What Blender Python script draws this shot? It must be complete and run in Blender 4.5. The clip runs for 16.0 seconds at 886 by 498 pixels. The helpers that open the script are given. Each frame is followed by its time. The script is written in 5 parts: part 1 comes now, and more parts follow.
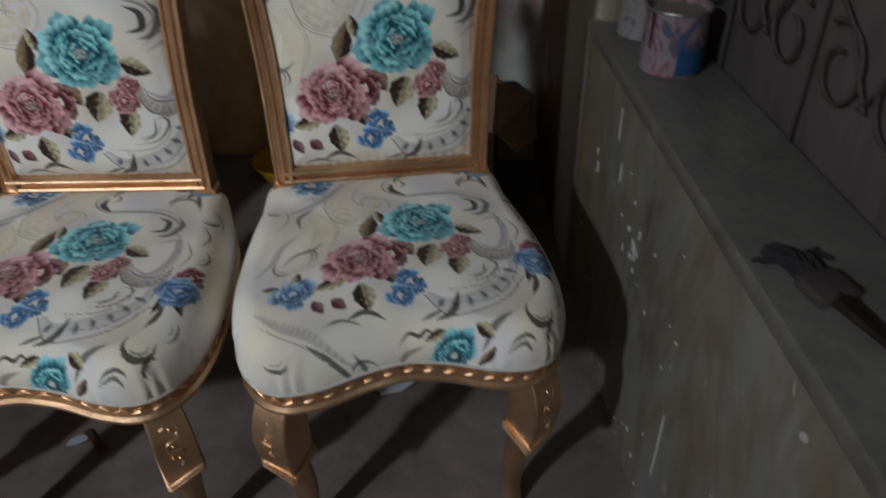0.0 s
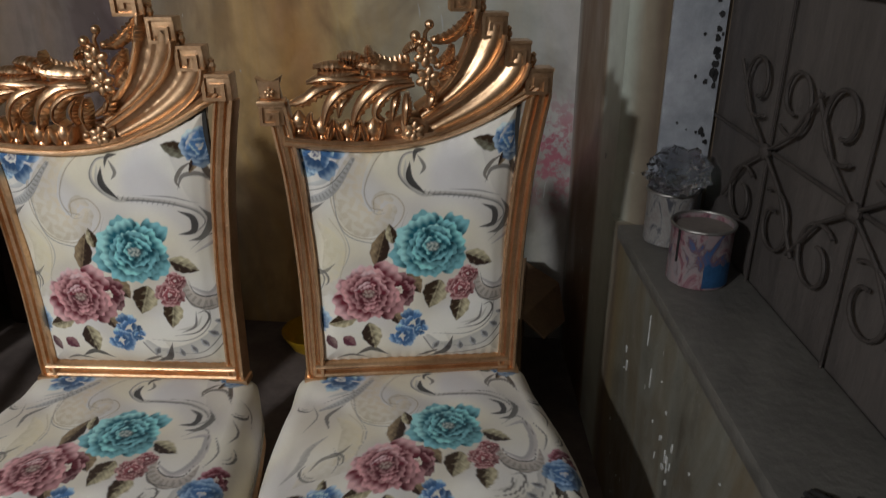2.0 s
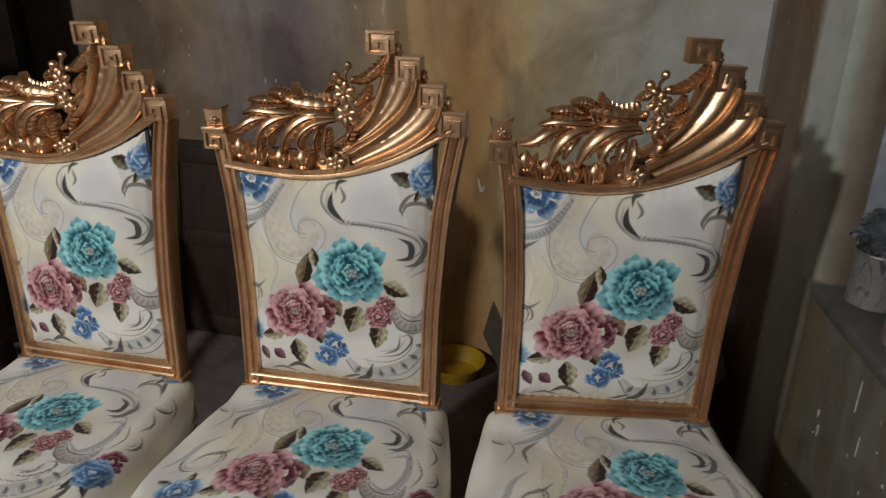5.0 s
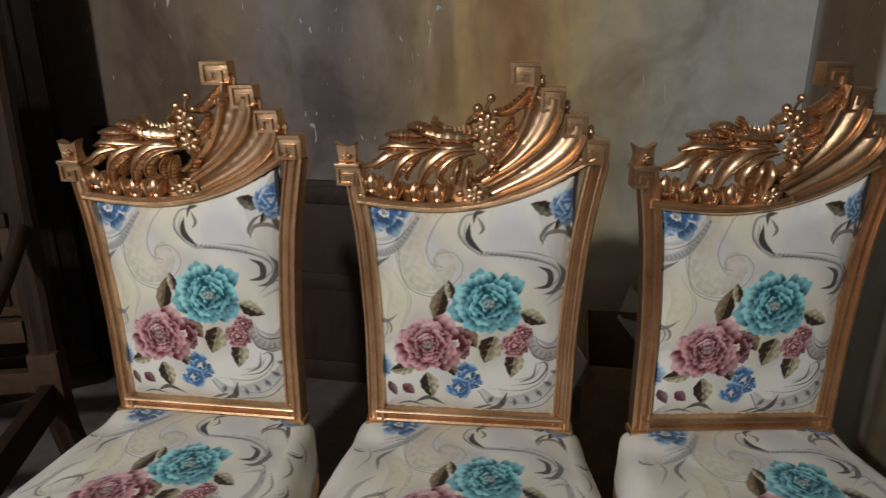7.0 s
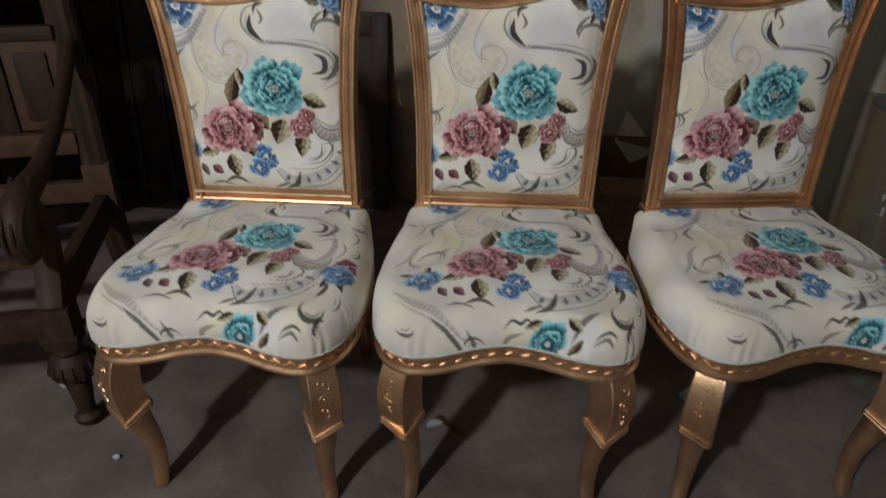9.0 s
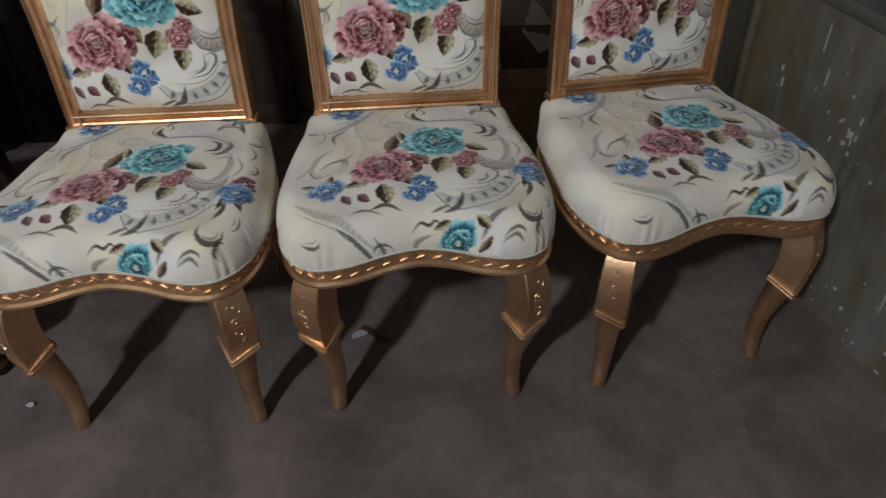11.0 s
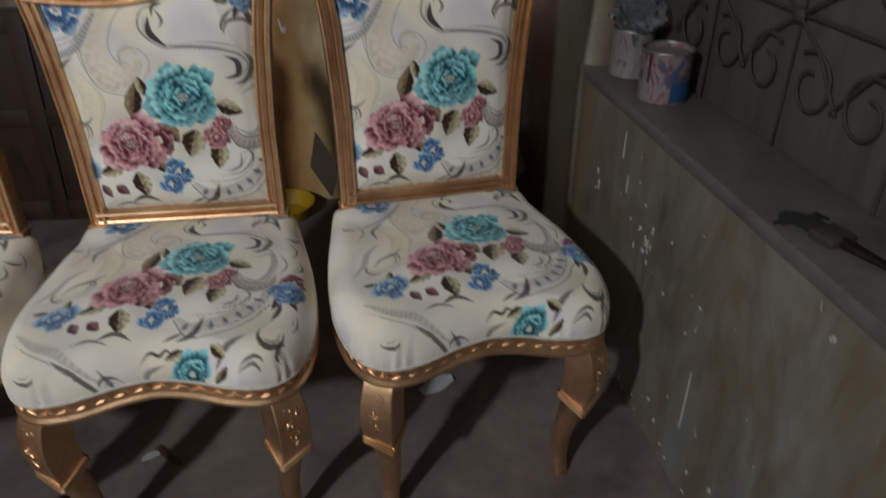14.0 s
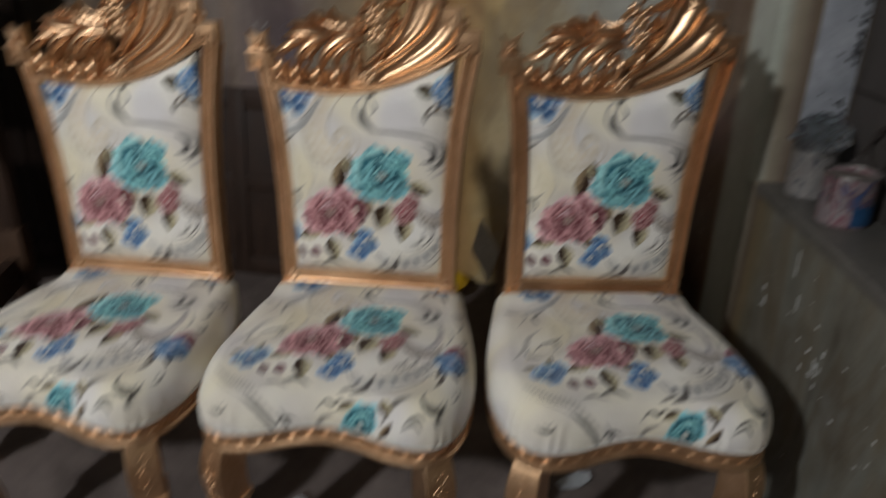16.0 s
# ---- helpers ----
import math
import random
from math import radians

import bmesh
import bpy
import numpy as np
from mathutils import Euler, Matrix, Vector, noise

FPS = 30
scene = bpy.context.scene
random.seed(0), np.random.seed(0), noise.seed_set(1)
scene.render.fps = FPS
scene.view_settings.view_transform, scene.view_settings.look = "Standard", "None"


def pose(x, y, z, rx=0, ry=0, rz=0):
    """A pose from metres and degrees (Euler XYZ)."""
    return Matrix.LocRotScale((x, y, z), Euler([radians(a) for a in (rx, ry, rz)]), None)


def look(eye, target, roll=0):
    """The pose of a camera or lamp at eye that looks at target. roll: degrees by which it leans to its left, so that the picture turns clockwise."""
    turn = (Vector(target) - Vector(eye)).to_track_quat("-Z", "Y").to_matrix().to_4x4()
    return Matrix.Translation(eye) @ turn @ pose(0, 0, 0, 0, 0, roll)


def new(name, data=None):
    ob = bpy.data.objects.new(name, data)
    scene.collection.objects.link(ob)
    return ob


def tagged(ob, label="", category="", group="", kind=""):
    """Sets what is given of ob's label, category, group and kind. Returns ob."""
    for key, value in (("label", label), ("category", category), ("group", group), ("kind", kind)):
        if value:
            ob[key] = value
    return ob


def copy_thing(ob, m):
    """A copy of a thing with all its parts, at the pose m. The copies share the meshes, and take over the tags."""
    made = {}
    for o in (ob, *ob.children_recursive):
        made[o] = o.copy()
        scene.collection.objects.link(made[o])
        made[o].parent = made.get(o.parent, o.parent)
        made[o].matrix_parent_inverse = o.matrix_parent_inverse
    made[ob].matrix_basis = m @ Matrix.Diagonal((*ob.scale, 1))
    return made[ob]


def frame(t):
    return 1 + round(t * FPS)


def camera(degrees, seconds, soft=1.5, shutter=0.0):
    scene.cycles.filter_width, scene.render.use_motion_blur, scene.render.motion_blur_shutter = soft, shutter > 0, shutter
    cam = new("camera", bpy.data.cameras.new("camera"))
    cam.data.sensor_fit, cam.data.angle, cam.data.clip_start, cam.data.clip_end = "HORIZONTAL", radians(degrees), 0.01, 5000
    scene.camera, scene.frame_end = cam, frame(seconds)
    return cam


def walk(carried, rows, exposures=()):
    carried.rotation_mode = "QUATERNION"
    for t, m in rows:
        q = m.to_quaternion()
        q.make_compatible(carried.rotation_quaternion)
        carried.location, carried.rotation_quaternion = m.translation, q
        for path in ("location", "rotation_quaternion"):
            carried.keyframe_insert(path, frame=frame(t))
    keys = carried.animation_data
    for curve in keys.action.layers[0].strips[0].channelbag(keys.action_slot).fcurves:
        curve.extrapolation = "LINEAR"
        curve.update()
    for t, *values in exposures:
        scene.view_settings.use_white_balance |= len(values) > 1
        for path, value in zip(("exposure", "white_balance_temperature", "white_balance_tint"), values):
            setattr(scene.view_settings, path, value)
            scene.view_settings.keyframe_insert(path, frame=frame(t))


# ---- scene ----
cam = camera(64.6, 16.0, soft=1.25, shutter=0.5)
PATH = [
    (0, (0.767, -1.08, 1.195), (0.582, 0.524, 0.015), -1.9),
    (0.5, (0.739, -1.063, 1.222), (0.455, 0.622, 0.184), -1.3),
    (1, (0.739, -1.055, 1.266), (0.435, 0.687, 0.331), -1.4),
    (1.5, (0.751, -1.058, 1.271), (0.461, 0.721, 0.404), -0.6),
    (2, (0.752, -1.049, 1.291), (0.485, 0.756, 0.47), -0.9),
    (2.5, (0.75, -1.059, 1.3), (0.473, 0.781, 0.566), -0.3),
    (3, (0.734, -1.066, 1.308), (0.4, 0.774, 0.598), -0.1),
    (3.5, (0.681, -1.084, 1.31), (0.257, 0.732, 0.586), 0.9),
    (4, (0.622, -1.109, 1.311), (0.177, 0.703, 0.589), 1.5),
    (4.2, (0.598, -1.119, 1.312), (0.146, 0.688, 0.583), 1.0),
    (6.3, (0.397, -1.119, 1.296), (-0.17, 0.657, 0.572), 2.1),
    (6.5, (0.352, -1.136, 1.299), (-0.161, 0.669, 0.607), 2.4),
    (7, (0.185, -1.206, 1.317), (-0.171, 0.647, 0.653), -0.3),
    (7.5, (0.059, -1.255, 1.308), (-0.192, 0.623, 0.668), 1.9),
    (8, (0.033, -1.324, 1.293), (-0.27, 0.476, 0.476), 0.5),
    (8.5, (0.051, -1.428, 1.252), (-0.262, 0.325, 0.342), -0.1),
    (9, (0.051, -1.475, 1.222), (-0.172, 0.254, 0.243), 0.6),
    (9.2, (0.052, -1.481, 1.212), (-0.157, 0.225, 0.189), 0.8),
    (11.3, (0.126, -1.443, 1.192), (0.143, 0.158, -0.005), -1.5),
    (11.5, (0.143, -1.443, 1.196), (0.203, 0.158, -0.001), -1.1),
    (12, (0.171, -1.432, 1.201), (0.388, 0.206, 0.073), 1.7),
    (12.5, (0.292, -1.375, 1.202), (0.355, 0.286, 0.089), -0.2),
    (13, (0.466, -1.337, 1.213), (0.536, 0.301, 0.067), 1.6),
    (13.5, (0.519, -1.341, 1.215), (0.626, 0.303, 0.081), 0.4),
    (14, (0.508, -1.339, 1.236), (0.556, 0.368, 0.195), -0.6),
    (14.5, (0.495, -1.343, 1.298), (0.432, 0.471, 0.459), -1.1),
    (15, (0.484, -1.35, 1.335), (0.322, 0.53, 0.672), -1.6),
    (15.5, (0.483, -1.356, 1.349), (0.311, 0.515, 0.664), -1.2),
    (15.7, (0.477, -1.365, 1.335), (0.281, 0.495, 0.632), -0.87),
    (15.85, (0.464, -1.385, 1.308), (0.219, 0.453, 0.565), -0.19),
    (16, (0.441, -1.418, 1.259), (0.111, 0.38, 0.449), 1.0),
]
walk(cam, [(t, look(eye, target, roll)) for t, eye, target, roll in PATH], [(0, -0.1, 5950, 9), (1.0, 0, 6450, 10), (7, 0, 6500, 10), (9, -0.05, 6400, 10), (13, -0.05, 6250, 10), (15, 0, 6500, 10), (16, 0, 6500, 10)])

# ---- light ----
world = bpy.data.worlds.new("world")
scene.world = world
world.use_nodes = True
world.node_tree.nodes["Background"].inputs[0].default_value = (0.5, 0.55, 0.65, 1)
world.node_tree.nodes["Background"].inputs[1].default_value = 0.006
LAMP = Vector((-1.38, -3.4, 2.86))
bulb_light = bpy.data.lights.new("bulb_light", "POINT")
bulb_light.energy, bulb_light.color, bulb_light.shadow_soft_size = 330.0, (0.935, 0.965, 0.985), 0.10
new("bulb_light", bulb_light).location = LAMP


BACK_Y, FLOOR_Y0, ROOM_H = 1.08, -5.0, 3.1


# ---- materials ----
def material(name, rough=0.6, metal=0.0, spec=0.4):
    m = bpy.data.materials.new(name)
    m.use_nodes = True
    b = m.node_tree.nodes["Principled BSDF"]
    b.inputs["Roughness"].default_value, b.inputs["Metallic"].default_value = rough, metal
    b.inputs["Specular IOR Level"].default_value = spec
    return m, m.node_tree, b


def node(nt, kind, **inputs):
    n = nt.nodes.new(kind)
    for k, v in inputs.items():
        n.inputs[k.replace("_", " ")].default_value = v
    return n


def coords(nt, scale=(1, 1, 1), loc=(0, 0, 0), which="Object"):
    tc = nt.nodes.new("ShaderNodeTexCoord")
    mp = nt.nodes.new("ShaderNodeMapping")
    mp.inputs["Scale"].default_value, mp.inputs["Location"].default_value = scale, loc
    nt.links.new(tc.outputs[which], mp.inputs["Vector"])
    return mp.outputs["Vector"]


def noise_of(nt, vec, scale, detail=6.0, rough=0.6, distort=0.0):
    n = node(nt, "ShaderNodeTexNoise", Scale=scale, Detail=detail, Roughness=rough, Distortion=distort)
    nt.links.new(vec, n.inputs["Vector"])
    return n.outputs["Fac"]


def ramp(nt, fac, stops, mode="LINEAR"):
    r = nt.nodes.new("ShaderNodeValToRGB")
    r.color_ramp.interpolation = mode
    els = r.color_ramp.elements
    while len(els) < len(stops):
        els.new(0.5)
    for e, (p, c) in zip(els, stops):
        e.position, e.color = p, (*c, 1) if len(c) == 3 else c
    nt.links.new(fac, r.inputs["Fac"])
    return r.outputs["Color"]


def mix(nt, fac, a, b, blend="MIX"):
    m = nt.nodes.new("ShaderNodeMix")
    m.data_type, m.blend_type = "RGBA", blend
    for sock, val in ((m.inputs[0], fac), (m.inputs[6], a), (m.inputs[7], b)):
        if isinstance(val, bpy.types.NodeSocket):
            nt.links.new(val, sock)
        else:
            sock.default_value = val if isinstance(val, float) else (*val, 1)
    return m.outputs[2]


def bump(nt, bsdf, height, strength=0.3, dist=0.01):
    n = node(nt, "ShaderNodeBump", Strength=strength, Distance=dist)
    nt.links.new(height, n.inputs["Height"])
    nt.links.new(n.outputs["Normal"], bsdf.inputs["Normal"])


def gray(v):
    return (v, v, v)


def gold_paint():
    m, nt, b = material("gold_paint", 0.34, 0.95)
    v = coords(nt)
    big, fine = noise_of(nt, v, 14, 5), noise_of(nt, v, 160, 4)
    c = ramp(nt, big, [(0.3, (0.595, 0.335, 0.165)), (0.7, (0.82, 0.54, 0.325))])
    nt.links.new(mix(nt, 0.22, c, ramp(nt, fine, [(0.3, (0.36, 0.18, 0.07)), (0.7, (0.86, 0.66, 0.46))])), b.inputs["Base Color"])
    nt.links.new(ramp(nt, big, [(0.3, gray(0.32)), (0.75, gray(0.43))]), b.inputs["Roughness"])
    b.inputs["Coat Weight"].default_value, b.inputs["Coat Roughness"].default_value = 0.40, 0.30
    bump(nt, b, mix(nt, 0.5, fine, noise_of(nt, v, 70, 3)), 0.3, 0.003)
    return m


def printed_fabric():
    m, nt, b = material("printed_fabric", 0.85, 0, 0.2)
    at = nt.nodes.new("ShaderNodeAttribute")
    at.attribute_name = "print"
    v = coords(nt)
    weave = noise_of(nt, v, 900, 2)
    soft = noise_of(nt, v, 9, 4)
    c = mix(nt, 0.5, at.outputs["Color"], ramp(nt, weave, [(0.3, gray(0.86)), (0.7, gray(1.0))]), "MULTIPLY")
    c = mix(nt, 0.25, c, ramp(nt, soft, [(0.35, (0.82, 0.78, 0.72)), (0.6, gray(1.0))]), "MULTIPLY")
    nt.links.new(c, b.inputs["Base Color"])
    b.inputs["Sheen Weight"].default_value = 0.15
    bump(nt, b, mix(nt, 0.7, weave, soft), 0.25, 0.004)
    return m


def plain(name, c1, c2, scale=20.0, rough=0.7, metal=0.0, stretch=(1, 1, 1), bumps=0.2, dist=0.004, spec=0.3):
    m, nt, b = material(name, rough, metal, spec)
    v = coords(nt, stretch)
    a, f = noise_of(nt, v, scale, 6, 0.6, 0.4), noise_of(nt, v, scale * 7, 4)
    c = ramp(nt, a, [(0.28, c1), (0.72, c2)])
    c = mix(nt, 0.5, c, ramp(nt, f, [(0.3, gray(0.6)), (0.7, gray(1.0))]), "MULTIPLY")
    nt.links.new(c, b.inputs["Base Color"])
    nt.links.new(ramp(nt, a, [(0.3, gray(max(rough - 0.12, 0.05))), (0.7, gray(min(rough + 0.1, 1.0)))]), b.inputs["Roughness"])
    bump(nt, b, f, bumps, dist)
    return m


def wall_paint(kind):
    """Old plaster with spray-booth overspray: vertical smears of many paints, scratches and splashes."""
    m, nt, b = material("plaster_" + kind, 0.5, 0, 0.35)
    g = coords(nt, (1, 1, 1))
    smear = coords(nt, (1.6, 1.6, 0.42))
    n1 = noise_of(nt, smear, 1.9, 5, 0.55, 0.6)
    n2 = noise_of(nt, coords(nt, (1.5, 1.5, 0.5), (3.1, 1.7, 5.0)), 2.6, 6, 0.6, 0.9)
    n3 = noise_of(nt, g, 11, 6, 0.65)
    if kind == "back":
        c = ramp(nt, n1, [(0.30, (0.20, 0.15, 0.17)), (0.40, (0.36, 0.30, 0.27)), (0.47, (0.40, 0.30, 0.17)), (0.54, (0.33, 0.17, 0.07)), (0.60, (0.42, 0.37, 0.30)), (0.7, (0.40, 0.41, 0.38))])
        d = ramp(nt, n2, [(0.36, (0.18, 0.13, 0.19)), (0.45, (0.44, 0.38, 0.31)), (0.52, (0.42, 0.27, 0.09)), (0.6, (0.36, 0.34, 0.33)), (0.7, (0.5, 0.5, 0.47))])
    else:
        c = ramp(nt, n1, [(0.30, (0.055, 0.045, 0.035)), (0.42, (0.13, 0.115, 0.085)), (0.48, (0.185, 0.185, 0.155)), (0.54, (0.16, 0.125, 0.075)), (0.62, (0.20, 0.205, 0.185)), (0.72, (0.19, 0.20, 0.205))])
        d = ramp(nt, n2, [(0.34, (0.06, 0.048, 0.038)), (0.44, (0.18, 0.18, 0.155)), (0.52, (0.125, 0.10, 0.07)), (0.60, (0.20, 0.205, 0.19)), (0.70, (0.13, 0.115, 0.09))])
    c = mix(nt, 0.5, c, d)
    if kind == "back":
        # ochre and violet bands of overspray at their places along the wall, and the pale bare plaster by the corner
        sx = nt.nodes.new("ShaderNodeSeparateXYZ")
        nt.links.new(g, sx.inputs[0])
        wob = nt.nodes.new("ShaderNodeMath")
        wob.operation = "MULTIPLY_ADD"
        wob.inputs[1].default_value = 0.35
        nt.links.new(n2, wob.inputs[0])
        nt.links.new(sx.outputs["X"], wob.inputs[2])
        mr = node(nt, "ShaderNodeMapRange", From_Min=-1.4, From_Max=1.4)
        nt.links.new(wob.outputs[0], mr.inputs["Value"])
        # the dark stop at 0.35 also paints in the shade between two chairs
        band = ramp(nt, mr.outputs["Result"], [(0.0, (0.08, 0.06, 0.05)), (0.2, (0.23, 0.155, 0.10)), (0.28, (0.22, 0.18, 0.17)), (0.35, (0.115, 0.08, 0.115)), (0.41, (0.31, 0.245, 0.17)), (0.50, (0.55, 0.34, 0.12)), (0.56, (0.46, 0.22, 0.06)), (0.62, (0.58, 0.42, 0.19)), (0.72, (0.46, 0.44, 0.35)), (0.82, (0.48, 0.49, 0.45)), (0.93, (0.6, 0.56, 0.58))])
        c = mix(nt, 0.80, c, band)
        # large dark smudges, and a pink spatter low down by the corner
        smudge = noise_of(nt, coords(nt, (1.3, 1.3, 0.8), (7.0, 0, 2.0)), 2.7, 4, 0.55, 0.8)
        c = mix(nt, 0.8, c, ramp(nt, smudge, [(0.38, (0.55, 0.5, 0.47)), (0.52, gray(1.0))]), "MULTIPLY")
        away = nt.nodes.new("ShaderNodeVectorMath")
        away.operation = "DISTANCE"
        away.inputs[1].default_value = (0.80, BACK_Y, 0.66)
        nt.links.new(g, away.inputs[0])
        near = ramp(nt, away.outputs["Value"], [(0.06, gray(1.0)), (0.22, gray(0.0))])
        speck = ramp(nt, noise_of(nt, g, 24, 5, 0.7), [(0.45, gray(0.0)), (0.56, gray(1.0))])
        c = mix(nt, mix(nt, 1.0, near, speck, "MULTIPLY"), c, (0.42, 0.14, 0.18))
    else:
        sy = nt.nodes.new("ShaderNodeSeparateXYZ")
        nt.links.new(g, sy.inputs[0])
        wob = nt.nodes.new("ShaderNodeMath")
        wob.operation = "MULTIPLY_ADD"
        wob.inputs[1].default_value = 0.06
        nt.links.new(n2, wob.inputs[0])
        nt.links.new(sy.outputs["Y"], wob.inputs[2])
        mr = node(nt, "ShaderNodeMapRange", From_Min=0.3, From_Max=1.3)
        nt.links.new(wob.outputs[0], mr.inputs["Value"])
        strip = ramp(nt, mr.outputs["Result"], [(0.05, (0.17, 0.15, 0.10)), (0.13, (0.19, 0.14, 0.075)), (0.165, (0.12, 0.085, 0.06)), (0.20, (0.26, 0.22, 0.16)), (0.24, (0.48, 0.51, 0.44)), (0.40, (0.56, 0.59, 0.53)), (0.425, (0.34, 0.27, 0.19)), (0.445, (0.17, 0.095, 0.05)), (0.76, (0.16, 0.09, 0.05)), (0.80, (0.3, 0.28, 0.25))])
        on = ramp(nt, mr.outputs["Result"], [(0.02, gray(0.0)), (0.10, gray(0.9))])
        c = mix(nt, on, c, strip)
    c = mix(nt, 0.55, c, ramp(nt, n3, [(0.3, gray(0.62)), (0.65, gray(1.0))]), "MULTIPLY")
    # thin pale scratches and splashes
    sc = noise_of(nt, coords(nt, (1, 1, 0.35), (9, 2, 4)), 26, 3, 0.5, 1.5)
    spot = ramp(nt, sc, [(0.70, gray(0.0)), (0.735, gray(1.0))])
    c = mix(nt, spot, c, (0.45, 0.45, 0.43))
    nt.links.new(c, b.inputs["Base Color"])
    nt.links.new(ramp(nt, n2, [(0.35, gray(0.32)), (0.65, gray(0.62))]), b.inputs["Roughness"])
    bump(nt, b, mix(nt, 0.6, n3, n2), 0.35, 0.012)
    return m


GOLD = gold_paint()
FABRIC = printed_fabric()
WALL_BACK, WALL_SIDE = wall_paint("back"), wall_paint("side")
CONCRETE = plain("concrete", (0.080, 0.063, 0.057), (0.215, 0.174, 0.158), 4.0, 0.72, 0, (1, 1, 1), 0.35, 0.006)
SLATE = plain("ledge_cement", (0.085, 0.08, 0.072), (0.16, 0.15, 0.135), 8.0, 0.5, 0, (1, 1, 1), 0.3, 0.005)
JAMB = plain("whitewashed_plaster", (0.22, 0.235, 0.26), (0.40, 0.41, 0.44), 7.0, 0.7, 0, (1, 1, 1), 0.3, 0.006)
SHUTTER = plain("shutter_board", (0.065, 0.056, 0.052), (0.105, 0.09, 0.083), 4.0, 0.65, 0, (6, 6, 1), 0.2, 0.004)
IRON = plain("rusty_iron", (0.036, 0.030, 0.027), (0.062, 0.050, 0.045), 40.0, 0.75, 0.1)
DARKWOOD = plain("dark_varnished_wood", (0.008, 0.005, 0.004), (0.02, 0.012, 0.009), 5.0, 0.35, 0, (8, 8, 1), 0.15, 0.003)
RAWWOOD = plain("raw_carved_wood", (0.020, 0.010, 0.006), (0.046, 0.023, 0.014), 6.0, 0.6, 0, (6, 6, 1.2), 0.3, 0.003)
PALEWOOD = plain("pale_raw_wood", (0.046, 0.023, 0.012), (0.09, 0.047, 0.026), 6.0, 0.65, 0, (6, 1.2, 6), 0.3, 0.003)
CARDBOARD = plain("cardboard", (0.2, 0.125, 0.07), (0.3, 0.2, 0.12), 12.0, 0.85)
BOARDIN = plain("pale_board", (0.7, 0.67, 0.56), (0.82, 0.79, 0.68), 9.0, 0.85)
YELLOW = plain("yellow_plastic", (0.4, 0.22, 0.012), (0.52, 0.31, 0.02), 15.0, 0.4)
PAPER = plain("white_scrap", (0.34, 0.36, 0.38), (0.5, 0.52, 0.54), 40.0, 0.8)
CEIL = plain("ceiling_plaster", (0.16, 0.15, 0.14), (0.25, 0.235, 0.22), 3.0, 0.8)
ROOM = plain("room_plaster", (0.15, 0.135, 0.12), (0.23, 0.21, 0.185), 2.5, 0.7)


# ---- mesh helpers ----
def part(name, bm, mat, parent=None, label="", smooth=True, at=None):
    me = bpy.data.meshes.new(name)
    bmesh.ops.recalc_face_normals(bm, faces=bm.faces)
    bm.to_mesh(me)
    bm.free()
    me.materials.append(mat)
    if smooth:
        me.polygons.foreach_set("use_smooth", [True] * len(me.polygons))
        me.set_sharp_from_angle(angle=radians(38))
    ob = new(name, me)
    if parent:
        ob.parent = parent
    if at is not None:
        ob.matrix_basis = at
    if label:
        tagged(ob, label)
    return ob


def thing(name, label, category, group="", at=None):
    ob = tagged(new(name), label, category, group)
    ob.empty_display_size = 0.05
    if at is not None:
        ob.matrix_basis = at
    return ob


def box(bm, lo, hi, m=None, bevel=0.0):
    r = bmesh.ops.create_cube(bm, size=1.0)
    lo, hi = Vector(lo), Vector(hi)
    t = Matrix.Translation((lo + hi) / 2) @ Matrix.Diagonal((*(hi - lo), 1))
    bmesh.ops.transform(bm, matrix=(m @ t) if m else t, verts=r["verts"])
    if bevel:
        es = {e for v in r["verts"] for e in v.link_edges}
        bmesh.ops.bevel(bm, geom=list(es), offset=bevel, segments=2, affect="EDGES", profile=0.6)
    return bm


def tbox(lo, hi, bevel=0.0, m=None):
    return box(bmesh.new(), lo, hi, m, bevel)


def curve_pts(pts, n=24):
    """Catmull-Rom through the points."""
    p = [Vector(q) for q in pts]
    p = [2 * p[0] - p[1], *p, 2 * p[-1] - p[-2]]
    out, k = [], len(p) - 3
    for i in range(n + 1):
        s = i / n * k
        j = min(int(s), k - 1)
        t = s - j
        a, b, c, d = p[j : j + 4]
        out.append(0.5 * (2 * b + (c - a) * t + (2 * a - 5 * b + 4 * c - d) * t * t + (3 * b - a - 3 * c + d) * t**3))
    return out


def sweep(bm, path, section, up=Vector((0, -1, 0)), scale=None, caps=True, closed=False):
    """Sweeps a 2D section (across, along up) along the path."""
    rings, n = [], len(path)
    for i, p in enumerate(path):
        a, b = (path[(i - 1) % n], path[(i + 1) % n]) if closed else (path[max(i - 1, 0)], path[min(i + 1, n - 1)])
        d = (b - a).normalized()
        side = d.cross(up).normalized()
        u = side.cross(d).normalized()
        s = scale[i] if scale else 1.0
        s = s if isinstance(s, tuple) else (s, s)
        rings.append([bm.verts.new(p + side * x * s[0] + u * y * s[1]) for x, y in section])
    m = len(section)
    for i in range(n if closed else n - 1):
        r, q = rings[i], rings[(i + 1) % n]
        for j in range(m):
            bm.faces.new((r[j], r[(j + 1) % m], q[(j + 1) % m], q[j]))
    if caps and not closed:
        bm.faces.new(rings[0])
        bm.faces.new(rings[-1][::-1])
    return bm


def ring(rx, ry=None, n=10):
    ry = ry or rx
    return [(rx * math.cos(2 * math.pi * k / n), ry * math.sin(2 * math.pi * k / n)) for k in range(n)]


